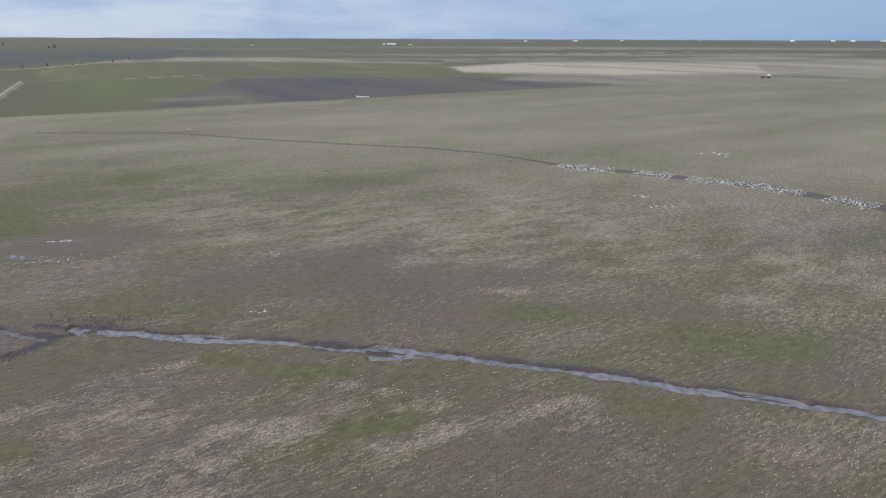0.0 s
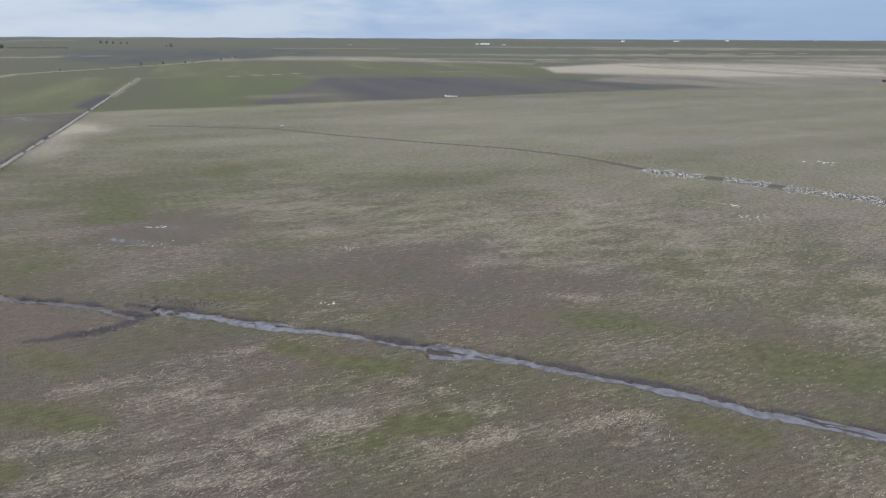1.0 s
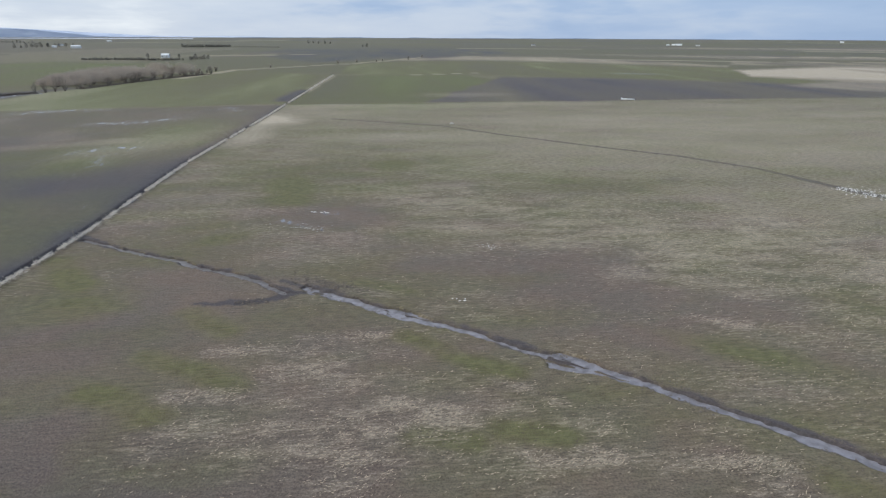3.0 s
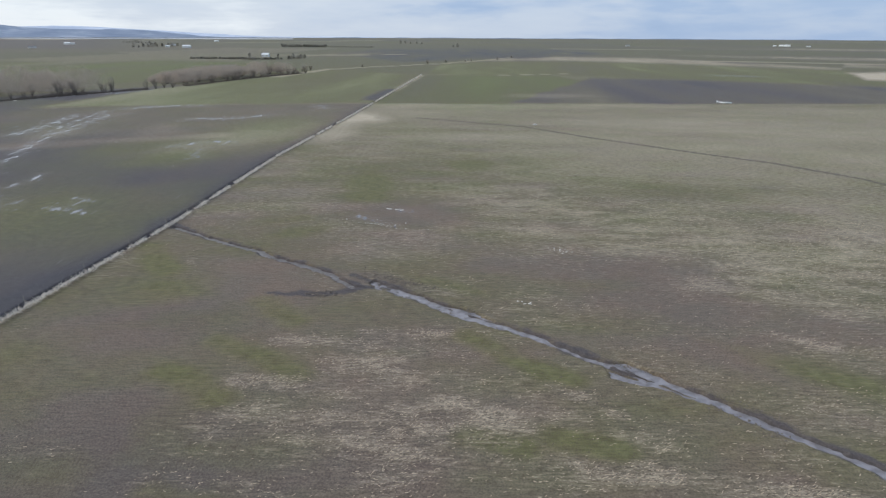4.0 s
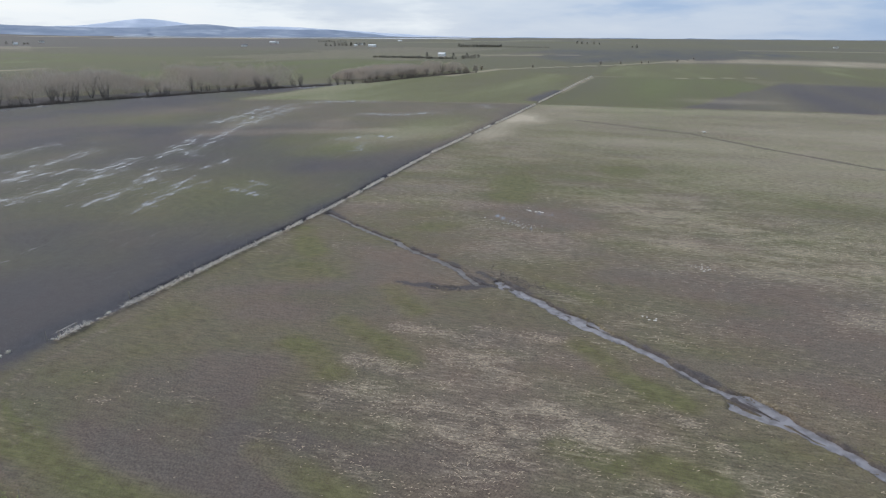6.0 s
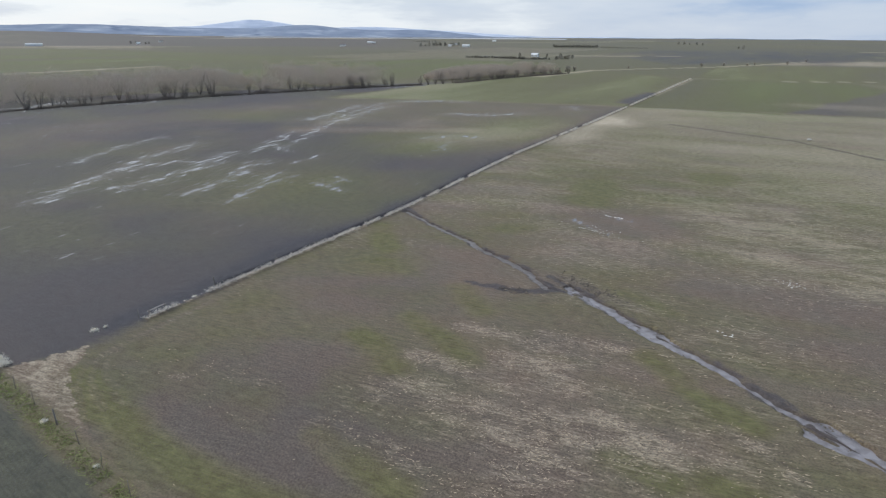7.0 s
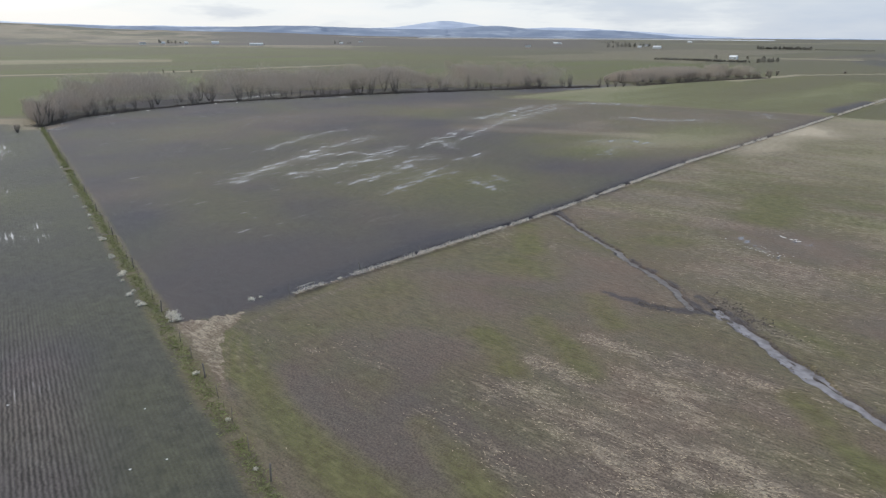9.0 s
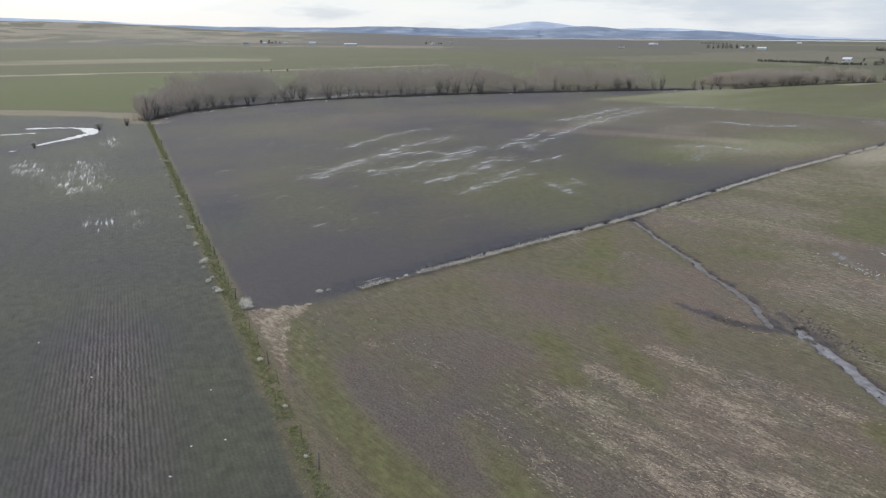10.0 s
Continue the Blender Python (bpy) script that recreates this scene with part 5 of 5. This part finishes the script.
    def raft(px, py, size):
        b, n = len(s.v), 7
        a0, flat = rng.uniform(0, 6.3), rng.uniform(0.3, 0.6)
        s.v.append(Vector((px, py, 0.07)))
        for k in range(n):
            w = 2 * math.pi * k / n
            q = size * rng.uniform(0.5, 1.25)
            dx, dy = math.cos(w) * q, math.sin(w) * q * flat
            s.v.append(Vector((px + dx * math.cos(a0 * 0.2) - dy * math.sin(a0 * 0.2), py + dx * math.sin(a0 * 0.2) + dy * math.cos(a0 * 0.2), 0.015)))
        s.f += [(b, b + 1 + k, b + 1 + (k + 1) % n) for k in range(n)]

    for (px, py, a) in lerp_line(RILL[6:], 2400):
        if float(vnoise(np.array(px / 2.2), np.array(py / 2.2), 12)) < 0.27:
            continue
        d = rng.gauss(0, 1.4)
        raft(px - math.sin(a) * d, py + math.cos(a) * d, rng.uniform(0.05, 0.22))
    for (px, py, a) in lerp_line(WOODS[:8], 46):
        d = 0.4 + abs(rng.gauss(0, 0.6))
        raft(px + math.sin(a) * d + rng.uniform(-3, 3) * math.cos(a), py - math.cos(a) * d + rng.uniform(-3, 3) * math.sin(a), rng.uniform(0.2, 0.8))
    for cx, cy, wx, wy, n, size in ((-42.6, 67.5, 0.5, 0.12, 7, 0.22), (-44.2, 67.1, 0.3, 0.1, 3, 0.2), (-41.0, 61.0, 1.9, 0.7, 34, 0.09), (-18.2, 63.1, 0.8, 0.5, 18, 0.09), (56.5, 125.6, 2.2, 1.0, 14, 0.4),
                                    (29.4, 89.2, 0.8, 0.5, 8, 0.3), (30.0, 83.6, 1.8, 0.8, 16, 0.22), (-15.9, 48.4, 0.6, 0.3, 5, 0.12)):
        for _ in range(n):
            raft(cx + rng.gauss(0, wx), cy + rng.gauss(0, wy), size * rng.uniform(0.5, 1.4))
    tagged(new("chaff", s.mesh("chaff", CHAFF)), "small pale rafts of washed-up chaff on wet soil", "chaff", kind="stuff")
    s = Soup()
    s.clod(Vector((0, 0, 0.05)), 0.13, rng)
    me = s.mesh("stone", STONE)
    for px, py in ((-28.0, 0.2), (-22.3, 1.9), (-22.0, 0.1), (-37.0, -13.6), (-31.0, -8.0), (-19.5, -0.5), (-63.0, 156.0)):
        q = 4.0 if py > 100 else 0.6
        tagged(new("stone", me), "small pale stone lying on the field", "stone").matrix_basis = pose(px, py, 0, 0, 0, rng.uniform(0, 360)) @ Matrix.Diagonal((q, q, q, 1))


build_litter()


# ---- farmsteads and far trees ----
def make_building(w, l, h, rise, roof, label, doors=1, windows=2):
    root = tagged(new("farm_building"), label, "building", "far farm buildings")
    s = Soup()
    s.box(-l / 2, l / 2, -w / 2, w / 2, -0.3, h)
    b = len(s.v)
    s.v += [Vector((x, y, z)) for x in (-l / 2, l / 2) for y, z in ((-w / 2, h), (w / 2, h), (0, h + rise))]
    s.f += [(b, b + 1, b + 2), (b + 3, b + 5, b + 4)]
    part("wall", s.mesh("wall", WALLP), root)
    s = Soup()
    o, t = 0.4, 0.2
    for sg in (-1, 1):
        b = len(s.v)
        e = rise * (w / 2 + o) / (w / 2)
        s.v += [Vector((x, y, z + dz)) for dz in (0.02, t) for x in (-l / 2 - o, l / 2 + o) for y, z in ((sg * (w / 2 + o), h + rise - e), (0, h + rise))]
        s.f += [(b, b + 1, b + 3, b + 2), (b + 4, b + 6, b + 7, b + 5), (b, b + 4, b + 5, b + 1), (b + 2, b + 3, b + 7, b + 6), (b, b + 2, b + 6, b + 4), (b + 1, b + 5, b + 7, b + 3)]
    part("roof", s.mesh("roof", roof), root)
    for k in range(doors):
        s = Soup(); x = (k - (doors - 1) / 2) * 4.0
        s.box(x - 1.2, x + 1.2, -w / 2 - 0.05, -w / 2 + 0.02, 0, min(2.6, h - 0.3))
        part("door", s.mesh("door", DOORM), root, "dark door")
    for k in range(windows):
        s = Soup(); x = (k - (windows - 1) / 2) * l * 0.6
        s.box(x - 0.6, x + 0.6, w / 2 - 0.02, w / 2 + 0.05, h * 0.4, h * 0.4 + 1.1)
        part("window", s.mesh("window", DOORM), root, "dark window")
    return root


def make_evergreen(seed, h):
    rng = random.Random(seed)
    root = tagged(new("windbreak_tree"), "dark windbreak tree near a distant farm", "tree", "far windbreak trees")
    s = Soup(); s.tube([Vector((0, 0, -0.3)), Vector((0, 0, h * 0.5)), Vector((0, 0, h * 0.95))], [0.25, 0.15, 0.03], 5)
    part("trunk", s.mesh("trunk", BARK), root)
    s = Soup()
    for _ in range(190):
        z = h * rng.uniform(0.12, 1.0)
        r = (0.46 * h) * math.sin(math.pi * min(0.97, 0.15 + 0.8 * z / h)) ** 0.8 * rng.uniform(0.4, 1.15)
        a = rng.uniform(0, 2 * math.pi)
        p = Vector((math.cos(a) * r * 0.4, math.sin(a) * r * 0.4, z))
        q = Vector((math.cos(a) * r, math.sin(a) * r, z + rng.uniform(-0.4, 0.5)))
        s.sliver(p, q, 0.7, rng)
    part("crown", s.mesh("crown", NEEDLE), root)
    return root


def build_far():
    rng = random.Random(21)
    house = make_building(8, 10, 3.2, 2.2, ROOFM, "white farmhouse with a pale roof behind a hedge")
    barn = make_building(12, 20, 4.5, 2.5, ROOFM, "long white barn with a pale metal roof", 2, 0)
    shed = make_building(9, 14, 3.4, 2.0, ROOFD, "white shed with a dark shingle roof", 1, 1)
    long = make_building(12, 34, 4.0, 1.8, ROOFM, "very long low white farm building", 3, 3)

    def flip(kind, spots, s=1.0):
        first = kind.get("placed", 0) == 0
        for k, (x, y) in enumerate(spots):
            z = float(ground_height(np.array([float(x)]), np.array([float(y)]))[0])
            m = pose(x, y, z, 0, 0, math.degrees(math.atan2(y, x)) + 90 + rng.uniform(-25, 25)) @ Matrix.Diagonal((0.75 * s, 0.75 * s, 0.75 * s, 1))
            if first and k == 0:
                kind.matrix_basis = m
                kind["placed"] = 1
            else:
                copy_thing(kind, m).matrix_basis = m

    flip(house, [(-551, 515), (-1499, -121), (-1514, -76), (-1161, 822), (-1668, 911), (-1542, 264), (-190, 2080)])
    flip(barn, [(-1480, -16), (-160, 2110), (-1084, 809), (-1675, 901), (408, 3288), (960, 3554), (-2100, 1700)], 1.0)
    flip(shed, [(-1410, -151), (-105, 2060), (-1230, 600), (-1357, 975), (1486, 3808), (-526, 1802), (-1900, 381)])
    flip(long, [(-1333, 62), (-175, 2180), (683, 3420)])
    flip(barn, [(1950, 3300), (2080, 3350), (2200, 3300), (2330, 3420), (1800, 3400), (2450, 3350)], 1.3)
    trees = [make_evergreen(30 + k, h) for k, h in enumerate((7, 9, 11))]
    placed = set()

    def plant(x, y, s=1.0):
        t = rng.choice(trees)
        z = float(ground_height(np.array([float(x)]), np.array([float(y)]))[0])
        m = pose(x, y, z, 0, 0, rng.uniform(0, 360)) @ Matrix.Diagonal((s, s, s, 1))
        if t in placed:
            copy_thing(t, m).matrix_basis = m
        else:
            placed.add(t); t.matrix_basis = m

    for line, n, s in (([(-551, 418), (-526, 439), (-492, 446), (-474, 461)], 150, 0.25), ([(-1014, 990), (-993, 1014)], 18, 0.6), ([(-991, 1017), (-954, 1059)], 34, 0.6), ([(-950, 1064), (-842, 1077)], 40, 0.3),
                       ([(-1150, 740), (-1190, 830)], 7, 0.9), ([(-1495, -128), (-1520, -90)], 6, 0.9), ([(-1980, 1240), (-1800, 1210)], 9, 0.8), ([(-1540, 250), (-1560, 290)], 5, 0.8), ([(-1250, 1740), (-1180, 1760)], 5, 1.0),
                       ([(-470, 470), (-478, 500)], 8, 0.5), ([(-1240, 850), (-1215, 900)], 6, 0.8), ([(2350, 3500), (2600, 3450)], 14, 1.3), ([(-761, 1267), (-755, 1270)], 2, 0.8)):
        for (x, y, a) in lerp_line(line, n):
            plant(x + rng.uniform(-2, 2), y + rng.uniform(-2, 2), s * rng.uniform(0.7, 1.15))
    for x, y in ((-560, 500), (-545, 528), (-562, 520)):
        plant(x, y, 0.5)


build_far()


def build_pipe():
    root = tagged(new("irrigation_pipe"), "short white irrigation pipe lying at the field edge", "pipe")
    root.matrix_basis = pose(-33.4, 247.0, 0, 0, 0, 4)
    s = Soup(); s.tube([Vector((0.3, 0, 0.28)), Vector((4.8, 0, 0.28))], [0.26, 0.26], 10)
    part("tube", s.mesh("tube", PIPEM, True), root)
    s = Soup(); s.tube([Vector((-0.2, 0, 0.42)), Vector((0.1, 0, 0.42)), Vector((0.32, 0, 0.36))], [0.4, 0.42, 0.3], 10)
    part("valve", s.mesh("valve", PIPEM, True), root, "white valve head")


def build_implement():
    root = tagged(new("farm_implement"), "faded red farm trailer with a white tank on dark soil", "trailer")
    root.matrix_basis = pose(191, 384, 0, 0, 0, -8)
    s = Soup(); s.box(-2.6, 2.6, -1.0, 1.0, 0.7, 1.1)
    part("frame", s.mesh("frame", REDP), root)
    s = Soup(); s.tube([Vector((0.6, 0, 1.75)), Vector((1.0, 0, 1.75)), Vector((2.3, 0, 1.75)), Vector((2.6, 0, 1.75))], [0.4, 0.68, 0.68, 0.4], 12)
    part("tank", s.mesh("tank", PIPEM, True), root, "white plastic tank")
    for x in (-1.6, 1.6):
        for y in (-1.15, 1.15):
            s = Soup(); s.tube([Vector((x, y - 0.14, 0.45)), Vector((x, y + 0.14, 0.45))], [0.45, 0.45], 12)
            part("wheel", s.mesh("wheel", TYRE), root, "black tyre")


build_pipe()
build_implement()
